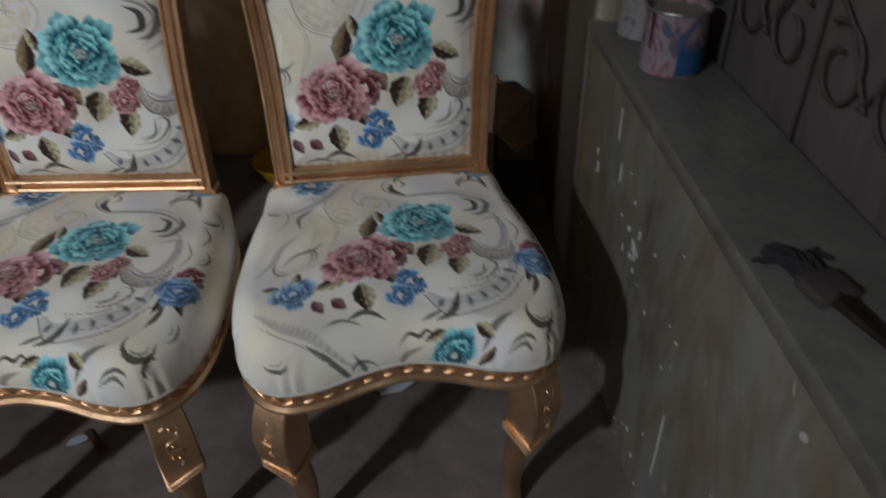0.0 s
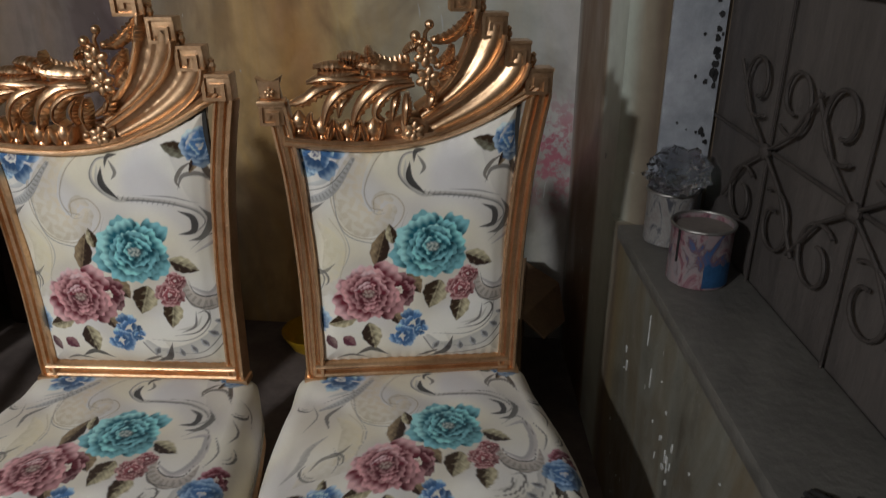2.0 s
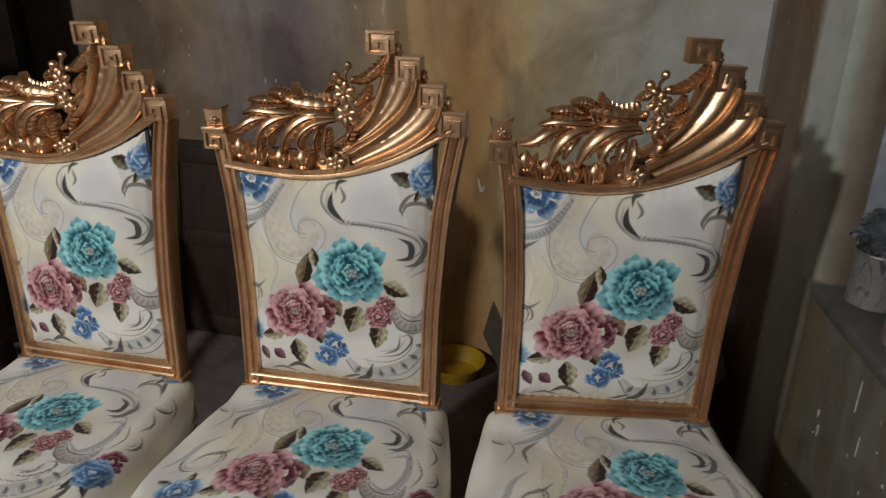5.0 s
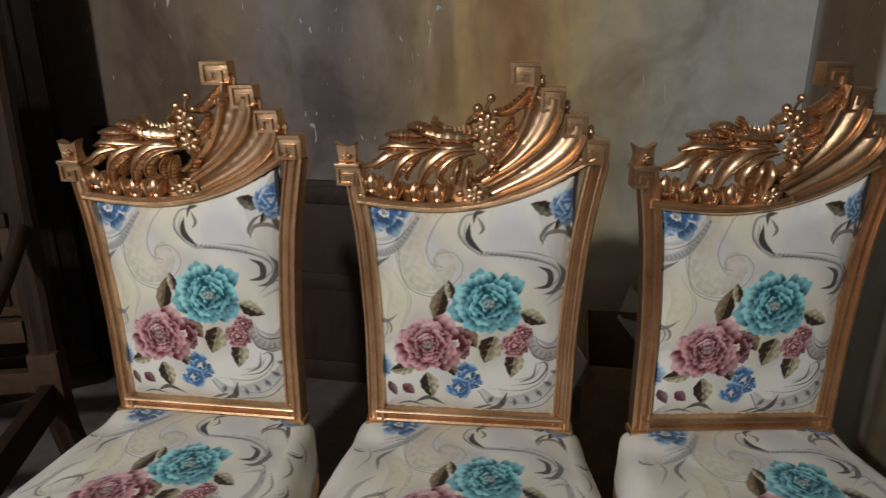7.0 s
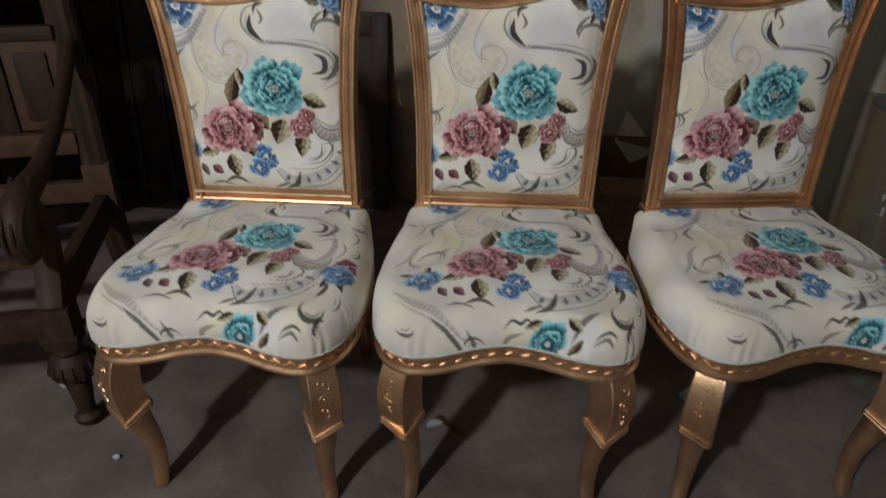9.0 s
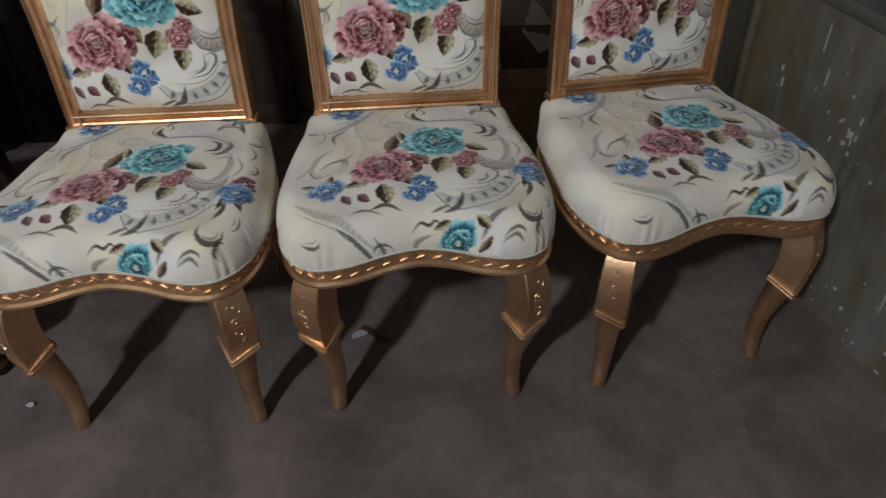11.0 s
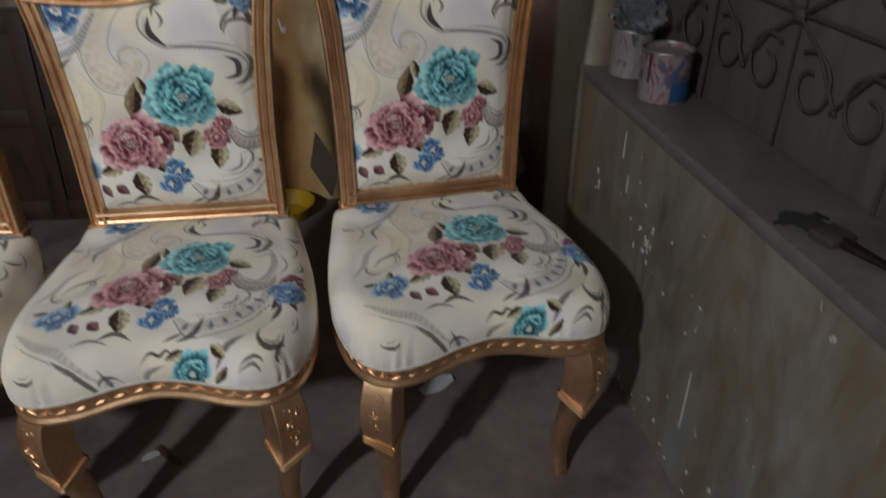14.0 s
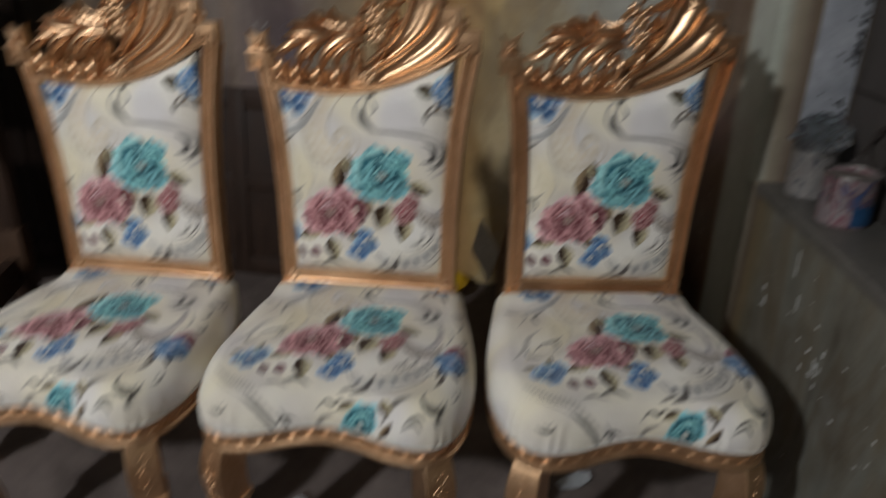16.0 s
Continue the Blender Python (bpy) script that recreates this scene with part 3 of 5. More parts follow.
    c.bloom(174, 424, 32, (0.07, 0.17, 0.36), (0.48, 0.63, 0.80), (0.4, 0.54, 0.74), 22, ((1.0, 6), (0.7, 4), (0.4, 3)))
    c.bloom(-192, 80, 38, BLUE_D, BLUE_L, (0.5, 0.6, 0.7), 24, ((1.0, 9), (0.65, 7), (0.4, 5)))
    c.bloom(232, 150, 26, RED_D, (0.48, 0.22, 0.26), (0.4, 0.2, 0.22), 26, ((1.0, 6), (0.6, 4)))
    c.bloom(221, 114, 36, BLUE_D, (0.32, 0.47, 0.66), (0.36, 0.46, 0.66), 25, ((1.0, 7), (0.7, 5), (0.4, 3)))
    c.bloom(66, -56, 40, TEAL_D, TEAL_L, (0.5, 0.56, 0.52), 27, ((1.0, 10), (0.7, 8), (0.45, 5)))
    return c.c


def painted(name, verts, faces, colours, parent, label):
    """A printed cloth surface from a regular grid."""
    me = bpy.data.meshes.new(name)
    me.from_pydata(verts.tolist(), [], faces.tolist())
    at = me.color_attributes.new("print", "FLOAT_COLOR", "POINT")
    at.data.foreach_set("color", np.c_[colours, np.ones(len(colours))].astype(np.float32).ravel())
    me.polygons.foreach_set("use_smooth", [True] * len(me.polygons))
    me.materials.append(FABRIC)
    ob = new(name, me)
    ob.parent = parent
    return tagged(ob, label)


def grid_faces(rows, cols, wrap=False):
    i = np.arange(rows * cols).reshape(rows, cols)
    j = np.roll(i, -1, 1) if wrap else i[:, 1:]
    i = i if wrap else i[:, :-1]
    return np.stack([i[:-1], j[:-1], j[1:], i[1:]], -1).reshape(-1, 4)


# ---- the dining chair; its origin lies on the floor under the foot of the back, and it faces -y ----
def back_y(z):
    return 0.03 * (z - 0.5) / 0.57


def post_x(z):
    """Half the width of the back over its outer edges."""
    return float(np.interp(z, [0.0, 0.45, 0.50, 0.74, 0.92, 1.0, 1.09], [0.185, 0.196, 0.203, 0.206, 0.221, 0.235, 0.252]))


PANEL_TOP = ([-0.212, -0.138, -0.057, 0.023, 0.108, 0.189, 0.215], [0.960, 0.952, 0.950, 0.961, 0.989, 1.032, 1.049])


def panel_top(x):
    p = curve_pts([(a, 0, b) for a, b in zip(*PANEL_TOP)], 60)
    return np.interp(x, [q.x for q in p], [q.z for q in p])


SEAT_PLAN = [(0, -0.437), (0.07, -0.444), (0.135, -0.460), (0.19, -0.462), (0.228, -0.438), (0.253, -0.388), (0.264, -0.31), (0.261, -0.22), (0.247, -0.12), (0.227, -0.03), (0.20, 0.006), (0.12, 0.014), (0, 0.014)]


def seat_outline(n, grow=0.0):
    half = curve_pts([(x, y, 0) for x, y in SEAT_PLAN], 120)
    full = half[:-1] + [Vector((-p.x, p.y, 0)) for p in half[:0:-1]]
    d = np.array([[p.x, p.y] for p in full + [full[0]]])
    s = np.r_[0, np.cumsum(np.hypot(*np.diff(d, axis=0).T))]
    t = np.linspace(0, s[-1], n, endpoint=False)
    q = np.c_[np.interp(t, s, d[:, 0]), np.interp(t, s, d[:, 1])]
    if grow:
        c = np.array([0, -0.22])
        q = c + (q - c) * (1 + grow / np.hypot(*(q - c).T))[:, None]
    return q


def rail_lift(x, y):
    """The front rail arches a little at its middle."""
    return 0.016 * math.exp(-((x / 0.09) ** 2)) * (1.0 if y < -0.3 else 0.0)


def greek_key(bm, x0, z0, x1, z1, y):
    """A square block with a raised spiral fillet on its face."""
    box(bm, (x0, y - 0.018, z0), (x1, y + 0.014, z1), bevel=0.002)
    w, h = x1 - x0, z1 - z0
    b, f = 0.13, y - 0.0225
    for a0, c0, a1, c1 in ((0, 0.87, 1, 1), (0, 0, b, 0.87), (b, 0, 0.8, b), (0.67, b, 0.8, 0.64), (0.3, 0.51, 0.67, 0.64), (0.3, 0.3, 0.43, 0.51)):
        box(bm, (x0 + a0 * w, f, z0 + c0 * h), (x0 + a1 * w, y - 0.016, z0 + c1 * h))
    return bm


def acanthus(bm, pts, width, y, curl=0.016, teeth=0.22, flute=0.0):
    """A carved leaf along (x, z) points in millimetres: a smooth rounded half, a groove, and a half with a toothed edge."""
    path = curve_pts([(a / 1000, 0, b / 1000) for a, b in pts], 24)
    n, rows = len(path) - 1, []
    for i, p in enumerate(path):
        t = i / n
        a, b = path[max(i - 1, 0)], path[min(i + 1, n)]
        d = (b - a).normalized()
        side = Vector((-d.z, 0, d.x))
        w = 1.22 * width / 1000 * (math.sin(math.pi * min(t * 0.80 + 0.10, 1.0)) ** 0.8 * (1 - 0.25 * t) + 0.05)
        tooth = (i % 3) / 2
        yy = y - curl * math.sin(math.pi * t) - 0.006
        row = [(-1.0, 0.005), (-0.8, -0.001), (-0.4, -0.0052), (-0.05, -0.0062), (0.05, -0.0005), (0.28, -0.0048 + 0.002 * tooth), (0.66 - teeth * tooth, -0.002 + 0.002 * tooth), (1.0 + teeth * (0.5 - 1.6 * tooth), 0.005)]
        rows.append([bm.verts.new(p + side * w * q + Vector((0, yy + dy, 0))) for q, dy in [(q, dy + flute * tooth * abs(q)) for q, dy in row]] + [bm.verts.new(p + side * w * q + Vector((0, y + 0.006, 0))) for q in (0.7, -0.8)])
    m = len(rows[0])
    for r, q in zip(rows, rows[1:]):
        for j in range(m):
            bm.faces.new((r[j], r[(j + 1) % m], q[(j + 1) % m], q[j]))
    bm.faces.new(rows[0])
    bm.faces.new(rows[-1][::-1])
    return bm


def rosette(bm, x, y, z, r, petals=5):
    for k in range(petals):
        a = 2 * math.pi * k / petals + 0.4
        m = pose(x + 0.55 * r * math.cos(a), y, z + 0.55 * r * math.sin(a), 0, math.degrees(-a), 0)
        s = bmesh.ops.create_uvsphere(bm, u_segments=8, v_segments=6, radius=1.0)
        bmesh.ops.transform(bm, matrix=m @ Matrix.Diagonal((r * 0.5, r * 0.32, r * 0.36, 1)), verts=s["verts"])
    s = bmesh.ops.create_uvsphere(bm, u_segments=8, v_segments=6, radius=1.0)
    bmesh.ops.transform(bm, matrix=pose(x, y - r * 0.2, z) @ Matrix.Diagonal((r * 0.24, r * 0.3, r * 0.24, 1)), verts=s["verts"])
    return bm


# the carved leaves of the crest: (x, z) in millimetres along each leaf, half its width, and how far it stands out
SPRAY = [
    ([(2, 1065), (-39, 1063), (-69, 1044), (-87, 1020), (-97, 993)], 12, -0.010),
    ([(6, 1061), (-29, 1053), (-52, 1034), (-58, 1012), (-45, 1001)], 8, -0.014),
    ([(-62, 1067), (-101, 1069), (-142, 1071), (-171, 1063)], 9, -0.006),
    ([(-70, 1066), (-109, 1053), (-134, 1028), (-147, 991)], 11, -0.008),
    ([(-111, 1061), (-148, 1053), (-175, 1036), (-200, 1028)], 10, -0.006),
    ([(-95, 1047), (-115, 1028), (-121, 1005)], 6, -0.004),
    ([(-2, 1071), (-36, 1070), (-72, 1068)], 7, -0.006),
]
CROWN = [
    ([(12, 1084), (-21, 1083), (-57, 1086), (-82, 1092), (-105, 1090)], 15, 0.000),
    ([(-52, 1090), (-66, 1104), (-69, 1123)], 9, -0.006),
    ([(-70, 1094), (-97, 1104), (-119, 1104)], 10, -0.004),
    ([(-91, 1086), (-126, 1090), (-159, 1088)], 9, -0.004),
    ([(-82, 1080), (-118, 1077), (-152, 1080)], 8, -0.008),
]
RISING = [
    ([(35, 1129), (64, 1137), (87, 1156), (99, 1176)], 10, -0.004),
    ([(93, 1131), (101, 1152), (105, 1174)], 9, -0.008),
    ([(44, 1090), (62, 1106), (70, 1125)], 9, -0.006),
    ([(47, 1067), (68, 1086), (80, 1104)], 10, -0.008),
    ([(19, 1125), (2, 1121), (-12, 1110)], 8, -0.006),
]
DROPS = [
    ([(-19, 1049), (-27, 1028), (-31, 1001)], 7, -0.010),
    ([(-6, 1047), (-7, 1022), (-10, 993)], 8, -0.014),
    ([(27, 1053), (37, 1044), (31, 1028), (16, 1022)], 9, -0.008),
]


def build_crest(chair):
    y = back_y(1.03)
    # moulded lower edge, following the top of the cushion
    bm = bmesh.new()
    path = curve_pts([(a, back_y(b), b + 0.007) for a, b in zip(*PANEL_TOP)], 40)
    sweep(bm, path, [(-0.009, -0.014), (0.009, -0.014), (0.009, 0.016), (0.004, 0.021), (0.0, 0.018), (-0.004, 0.021), (-0.009, 0.016)])
    # the solid board behind the carving
    lower = [(x, float(panel_top(x)) + 0.004) for x in np.linspace(-0.222, 0.222, 24)]
    upper = [(0.222, 1.078), (0.196, 1.09), (0.155, 1.13), (0.112, 1.17), (0.098, 1.16), (0.085, 1.11), (0.055, 1.05), (0.012, 1.012), (-0.05, 0.994), (-0.12, 0.992), (-0.17, 0.998), (-0.222, 1.004)]
    slab(bm, lower + upper, y + 0.002, y + 0.014)
    crest = part("crest_rail", bm, GOLD, chair, "carved gold-painted crest with leaves and stepped corner")
    # three fillets that rise to the stepped keys, with two fluted hollows between them
    one = [(0.008, 1.020), (0.053, 1.055), (0.082, 1.098), (0.101, 1.149), (0.108, 1.180)]
    two = [(0.022, 1.000), (0.084, 1.040), (0.129, 1.080), (0.150, 1.115), (0.155, 1.140)]
    three = [(0.045, 0.977), (0.118, 1.010), (0.166, 1.042), (0.190, 1.070), (0.198, 1.095)]
    for pts in (one, two, three):
        bm = bmesh.new()
        sweep(bm, curve_pts([(a, y - 0.008, b) for a, b in pts], 24), [(-0.0045, -0.016), (0.0045, -0.016), (0.0045, 0.014), (0.0015, 0.018), (-0.0015, 0.018), (-0.0045, 0.014)])
        part("fillet", bm, GOLD, crest)
    for lo, hi in ((one, two), (two, three), (three, [(0.06, 0.975), (0.128, 1.002), (0.182, 1.035), (0.206, 1.055), (0.214, 1.06)])):
        bm = bmesh.new()
        a, b = (curve_pts([(p, 0, q) for p, q in s], 60) for s in (lo, hi))
        deep = 0.010 if hi[0][0] < 0.05 else 0.008
        rows = []
        for i, (p, q) in enumerate(zip(a, b)):
            row = []
            for k in range(15):
                t = k / 14
                c = p.lerp(q, t)
                scallop = 0.0022 * abs(math.sin(i / 60 * math.pi * 9)) * max(0.0, 1 - t / 0.42)
                roll = deep * (0.25 + 0.15 * t if t < 0.4 else 0.31 + 0.9 * math.sin(math.pi * (t - 0.4) / 0.6) ** 0.7)
                row.append(bm.verts.new((c.x, y - 0.006 - roll - scallop, c.z)))
            rows.append(row)
        for r, s in zip(rows, rows[1:]):
            for k in range(14):
                bm.faces.new((r[k], r[k + 1], s[k + 1], s[k]))
        part("gadroon_band", bm, GOLD, crest)
    for x0, z0, x1, z1 in ((0.064, 1.176, 0.115, 1.216), (0.116, 1.134, 0.160, 1.175), (0.156, 1.091, 0.201, 1.131), (0.193, 1.043, 0.241, 1.087)):
        part("key_block", greek_key(bmesh.new(), x0, z0, x1, z1, back_y(z0)), GOLD, crest)
    for x, z in ((0.119, 1.184), (0.164, 1.142), (0.208, 1.099)):
        bm = lathe(bmesh.new(), [(0.001, 0.012), (0.006, 0.008), (0.004, 0.004), (0.007, -0.002), (0.003, -0.012)], 8, pose(x, y, z))
        part("finial", bm, GOLD, crest)
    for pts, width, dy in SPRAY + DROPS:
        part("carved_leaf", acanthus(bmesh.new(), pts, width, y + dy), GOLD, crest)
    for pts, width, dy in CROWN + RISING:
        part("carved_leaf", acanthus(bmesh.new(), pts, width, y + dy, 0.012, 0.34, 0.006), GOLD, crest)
    # the toothed comb along the back of the crowning leaf
    for k in range(7):
        a = k / 6
        bm = lathe(bmesh.new(), [(0.002, -0.010), (0.0055, -0.004), (0.0055, 0.003), (0.0015, 0.010)], 8, pose(-0.056 + 0.050 * a, y - 0.006, 1.103 - 0.008 * math.sin(math.pi * a), 0, -14, 0))
        part("carved_tooth", bm, GOLD, crest)
    for x, z, r in ((0.026, 1.110, 0.021), (0.029, 1.071, 0.021), (0.006, 0.983, 0.019)):
        part("carved_flower", rosette(bmesh.new(), x, y - 0.020, z, r, 6), GOLD, crest)
    part("flower_plate", tbox((-0.016, y - 0.014, 0.962), (0.030, y + 0.004, 1.004), 0.003), GOLD, crest)
    for x, z, r in ((0.031, 1.156, 0.008), (0.008, 1.138, 0.009), (0.016, 1.128, 0.008), (0.040, 1.132, 0.007), (0.046, 1.092, 0.008), (0.008, 1.090, 0.007), (0.046, 1.054, 0.007), (-0.022, 0.982, 0.007), (-0.036, 1.010, 0.007)):
        bm = bmesh.new()
        q = bmesh.ops.create_uvsphere(bm, u_segments=8, v_segments=6, radius=r)
        bmesh.ops.transform(bm, matrix=pose(x, y - 0.012, z), verts=q["verts"])
        part("carved_berry", bm, GOLD, crest)
    part("berry_stalk", sweep(bmesh.new(), curve_pts([(0.026, y - 0.008, 1.125), (0.024, y - 0.010, 1.140), (0.031, y - 0.010, 1.152)], 10), ring(0.0035, n=6)), GOLD, crest)
    part("berry_stalk", sweep(bmesh.new(), curve_pts([(0.022, y - 0.008, 1.120), (0.012, y - 0.010, 1.128), (0.008, y - 0.010, 1.136)], 10), ring(0.0035, n=6)), GOLD, crest)
    # a row of capped eggs with pointed leaves between them
    for x, z in ((-0.187, 0.996), (-0.150, 0.985), (-0.107, 0.980), (-0.064, 0.981)):
        bm = lathe(bmesh.new(), [(0.002, -0.021), (0.007, -0.019), (0.0085, -0.015), (0.0065, -0.011), (0.0125, -0.005), (0.0140, 0.003), (0.0125, 0.010), (0.008, 0.017), (0.002, 0.023)], 14, pose(x, y - 0.006, z) @ Matrix.Diagonal((0.94, 0.8, 0.94, 1)))
        part("carved_bud", bm, GOLD, crest)
        for off, tilt in ((-15, -5), (15, 5)):
            bm = bmesh.new()
            acanthus(bm, [(x * 1000 + off * 0.7, z * 1000 - 19), (x * 1000 + off, z * 1000 - 2), (x * 1000 + off + tilt, z * 1000 + 17)], 7, y - 0.004, 0.006, 0.0)
            part("carved_leaf", bm, GOLD, crest)


def build_back(chair):
    for s in (-1, 1):
        bm = bmesh.new()
        top = 1.045 if s > 0 else 1.03
        zs = [0.0, 0.2, 0.40, 0.497, 0.60, 0.70, 0.80, 0.90, 0.98, top]
        path = curve_pts([(s * (post_x(z) - 0.018), back_y(z) if z > 0.45 else back_y(0.45) + 0.10 * (1 - z / 0.45) ** 1.6, z) for z in zs], 40)
        sec = [(-0.018, -0.014), (0.018, -0.014), (0.018, 0.012), (0.015, 0.019), (0.010, 0.019), (0.007, 0.010), (0.003, 0.009), (0.001, 0.015), (-0.005, 0.016), (-0.008, 0.008), (-0.012, 0.008), (-0.014, 0.014), (-0.018, 0.013)]
        sweep(bm, path, sec, scale=[1.0 if p.z > 0.3 else 0.8 + 0.2 * p.z / 0.3 for p in path])
        part("back_post", bm, GOLD, chair)
    bm = bmesh.new()
    y0 = back_y(0.515)
    sweep(bm, [Vector((-0.186, y0, 0.523)), Vector((0.186, y0, 0.523))], [(-0.017, -0.012), (0.017, -0.012), (0.017, 0.008), (0.014, 0.017), (0.010, 0.019), (0.006, 0.017), (0.003, 0.009), (-0.002, 0.009), (-0.005, 0.018), (-0.009, 0.021), (-0.013, 0.018), (-0.017, 0.008)])
    part("lower_back_rail", bm, GOLD, chair)
    for s in (-1, 1):
        part("foot_block", tbox((s * 0.187 - 0.021, y0 - 0.023, 0.497), (s * 0.187 + 0.021, y0 + 0.014, 0.511), 0.003), GOLD, chair)
    # the small square finial with an upturned leaf on the plain corner
    yl = back_y(1.04)
    bm = bmesh.new()
    greek_key(bm, -0.250, 0.995, -0.210, 1.030, yl)
    box(bm, (-0.253, yl - 0.024, 1.028), (-0.207, yl + 0.016, 1.036), bevel=0.002)
    slab(bm, [(-0.249, 1.036), (-0.213, 1.036), (-0.217, 1.056), (-0.211, 1.074), (-0.227, 1.063), (-0.238, 1.063), (-0.254, 1.072), (-0.247, 1.054)], yl - 0.010, yl + 0.012, 0.002)
    rosette(bm, -0.231, yl - 0.016, 1.048, 0.009)
    part("corner_finial", bm, GOLD, chair)
    # the padded panel
    rows, cols = 350, 300
    b, a = np.meshgrid(np.linspace(0, 1, rows), np.linspace(-1, 1, cols), indexing="ij")
    z = 0.538 + b * 0.42
    half = np.interp(z, [0.53, 0.74, 0.92, 1.0, 1.09], [0.175, 0.176, 0.189, 0.200, 0.213])
    x = a * half
    top = panel_top(x) + 0.002
    z = 0.538 + b * (top - 0.538)
    edge = np.minimum(np.minimum((1 - abs(a)) * half, (z - 0.538)), top - z)
    puff = 1 - (1 - np.clip(edge / 0.05, 0, 1)) ** 2.2
    mid = (1 - a**2) * np.sin(np.pi * np.clip(b, 0, 1))
    crease = 0.0010 * wobble(x * 1000, z * 1000, 0.010, 2.0) + 0.0012 * np.sin(a * 60 + b * 4) * np.exp(-edge / 0.012)
    y = 0.03 * (z - 0.5) / 0.57 - 0.004 - 0.017 * puff - 0.012 * mid - crease
    u, v = (x * 1000).ravel(), ((z - 0.543) * 1000).ravel()
    col = print_colours(u, v)
    # dark dashes along the edge: cut print, and edge shadow put into the colour
    seam_shade = np.clip(1 - (edge.ravel() - 0.001) / 0.004, 0, 1) * (0.5 + 0.5 * np.sin(u * 0.22 + v * 0.2) > 0.3)
    col = col * (1 - 0.75 * seam_shade[:, None])
    ob = painted("back_cushion", np.stack([x, y, z], -1).reshape(-1, 3), grid_faces(rows, cols), col, chair, "padded back panel in cream floral print cloth")
    # backing cloth behind the panel
    bm = bmesh.new()
    xs = np.linspace(-0.19, 0.19, 14)
    slab(bm, [(float(q), float(panel_top(q)) + 0.006) for q in xs] + [(0.18, 0.53), (-0.18, 0.53)], back_y(0.75) + 0.004, back_y(0.75) + 0.012)
    part("back_lining", bm, LINING, chair)


def build_seat(chair):
    n, rings = 640, 132
    edge = seat_outline(n)
    c = np.array([0.0, -0.22])
    d = edge - c
    far = np.hypot(*d.T)
    way = d / far[:, None]
    # profile from the crown to the tacked lower edge: (share of the radius, drop)
    k = np.linspace(0, 1, rings)
    ang = np.clip((k - 0.62) / 0.38, 0, 1) * (np.pi * 0.62)
    inset = 0.048
    flat = np.minimum(k / 0.62, 1)
    front = np.clip((-edge[:, 1] - 0.1) / 0.3, 0, 1)
    rear = smooth01((edge[:, 1] + 0.06) / 0.06)
    base = 0.412 + 0.062 * rear
    lift = np.array([rail_lift(x, y) for x, y in edge])
    crown = 0.516
    verts, us, vs = [], [], []
    arc = np.zeros(n)
    last = None
    for i in range(rings):
        rad = (far - inset) * flat[i] + inset * np.sin(ang[i]) * 1.10
        sag = (0.014 - 0.006 * rear) * flat[i] ** 2
        hgt = crown - sag - base - lift
        zz = crown - sag - hgt * (1 - np.cos(ang[i])) / (1 - np.cos(np.pi * 0.62))
        p = np.c_[c + way * rad[:, None], zz]
        if last is not None:
            arc = arc + np.linalg.norm(p - last, axis=1)
        last = p
        verts.append(p)
        us.append(c[0] + way[:, 0] * arc * 1.06)
        vs.append(c[1] + way[:, 1] * arc)
    verts = np.array(verts)
    u, v = np.array(us).ravel() * 1000 - 16, (np.array(vs).ravel() + 0.188) * 1000 + 236
    p = verts.reshape(-1, 3)
    p[:, 2] += 0.0016 * wobble(p[:, 0] * 1000, p[:, 1] * 1000, 0.006, 3.0)
    # gathers where the cloth is pulled round the front corners
    low = np.repeat(np.clip((k - 0.75) / 0.2, 0, 1), n)
    theta = np.tile(np.arctan2(d[:, 1], d[:, 0]), rings)
    corner = np.exp(-((np.cos(theta - np.arctan2(-0.2, 0.2)) - 1) * 18) ** 2) + np.exp(-((np.cos(theta - np.arctan2(-0.2, -0.2)) - 1) * 18) ** 2)
    p[:, :2] += (np.tile(way, (rings, 1)) * (0.0016 * low * corner * np.sin(theta * 61 + 3 * np.sin(theta * 23)))[:, None])
    painted("seat_cushion", p, grid_faces(rings, n, True), print_colours(u, v), chair, "plump seat in cream floral print cloth")
    # the rail under the cushion: a carved band over a rounded lip
    bm = bmesh.new()
    q = seat_outline(160, -0.006)
    path = [Vector((x, y, 0.396 + rail_lift(x, y))) for x, y in q]
    sweep(bm, path, [(-0.016, -0.024), (0.006, -0.024), (0.010, -0.020), (0.010, -0.015), (0.004, -0.011), (0.003, 0.010), (0.006, 0.016), (0.003, 0.020), (-0.016, 0.020)], up=Vector((0, 0, 1)), closed=True)
    rail = part("seat_rail", bm, GOLD, chair, "gold-painted serpentine rail with a carved band")
    bm = bmesh.new()
    q = seat_outline(116, -0.002)
    for i, (x, y) in enumerate(q):
        if y > -0.2:
            continue
        a, b = q[i - 1], q[(i + 1) % len(q)]
        t = math.degrees(math.atan2(b[1] - a[1], b[0] - a[0]))
        s = bmesh.ops.create_uvsphere(bm, u_segments=6, v_segments=5, radius=1.0)
        bmesh.ops.transform(bm, matrix=pose(x, y, 0.396 + rail_lift(x, y) + (0.003 if i % 2 else -0.002), 0, 24 if i % 2 else -18, t) @ Matrix.Diagonal((0.0105, 0.0026, 0.0022, 1)), verts=s["verts"])
    part("carved_band", bm, GOLD, rail)
    bm = bmesh.new()
    q = seat_outline(160, 0.003)
    sweep(bm, [Vector((x, y, 0.4165 + rail_lift(x, y) + (0.05 if y > 0 else 0.0))) for x, y in q], ring(0.0032, n=6), up=Vector((0, 0, 1)), closed=True)
    part("welt", bm, WELT, chair, "pale cloth piping")
    # webbing board under the seat
    bm = bmesh.new()
    q = seat_outline(48, -0.02)
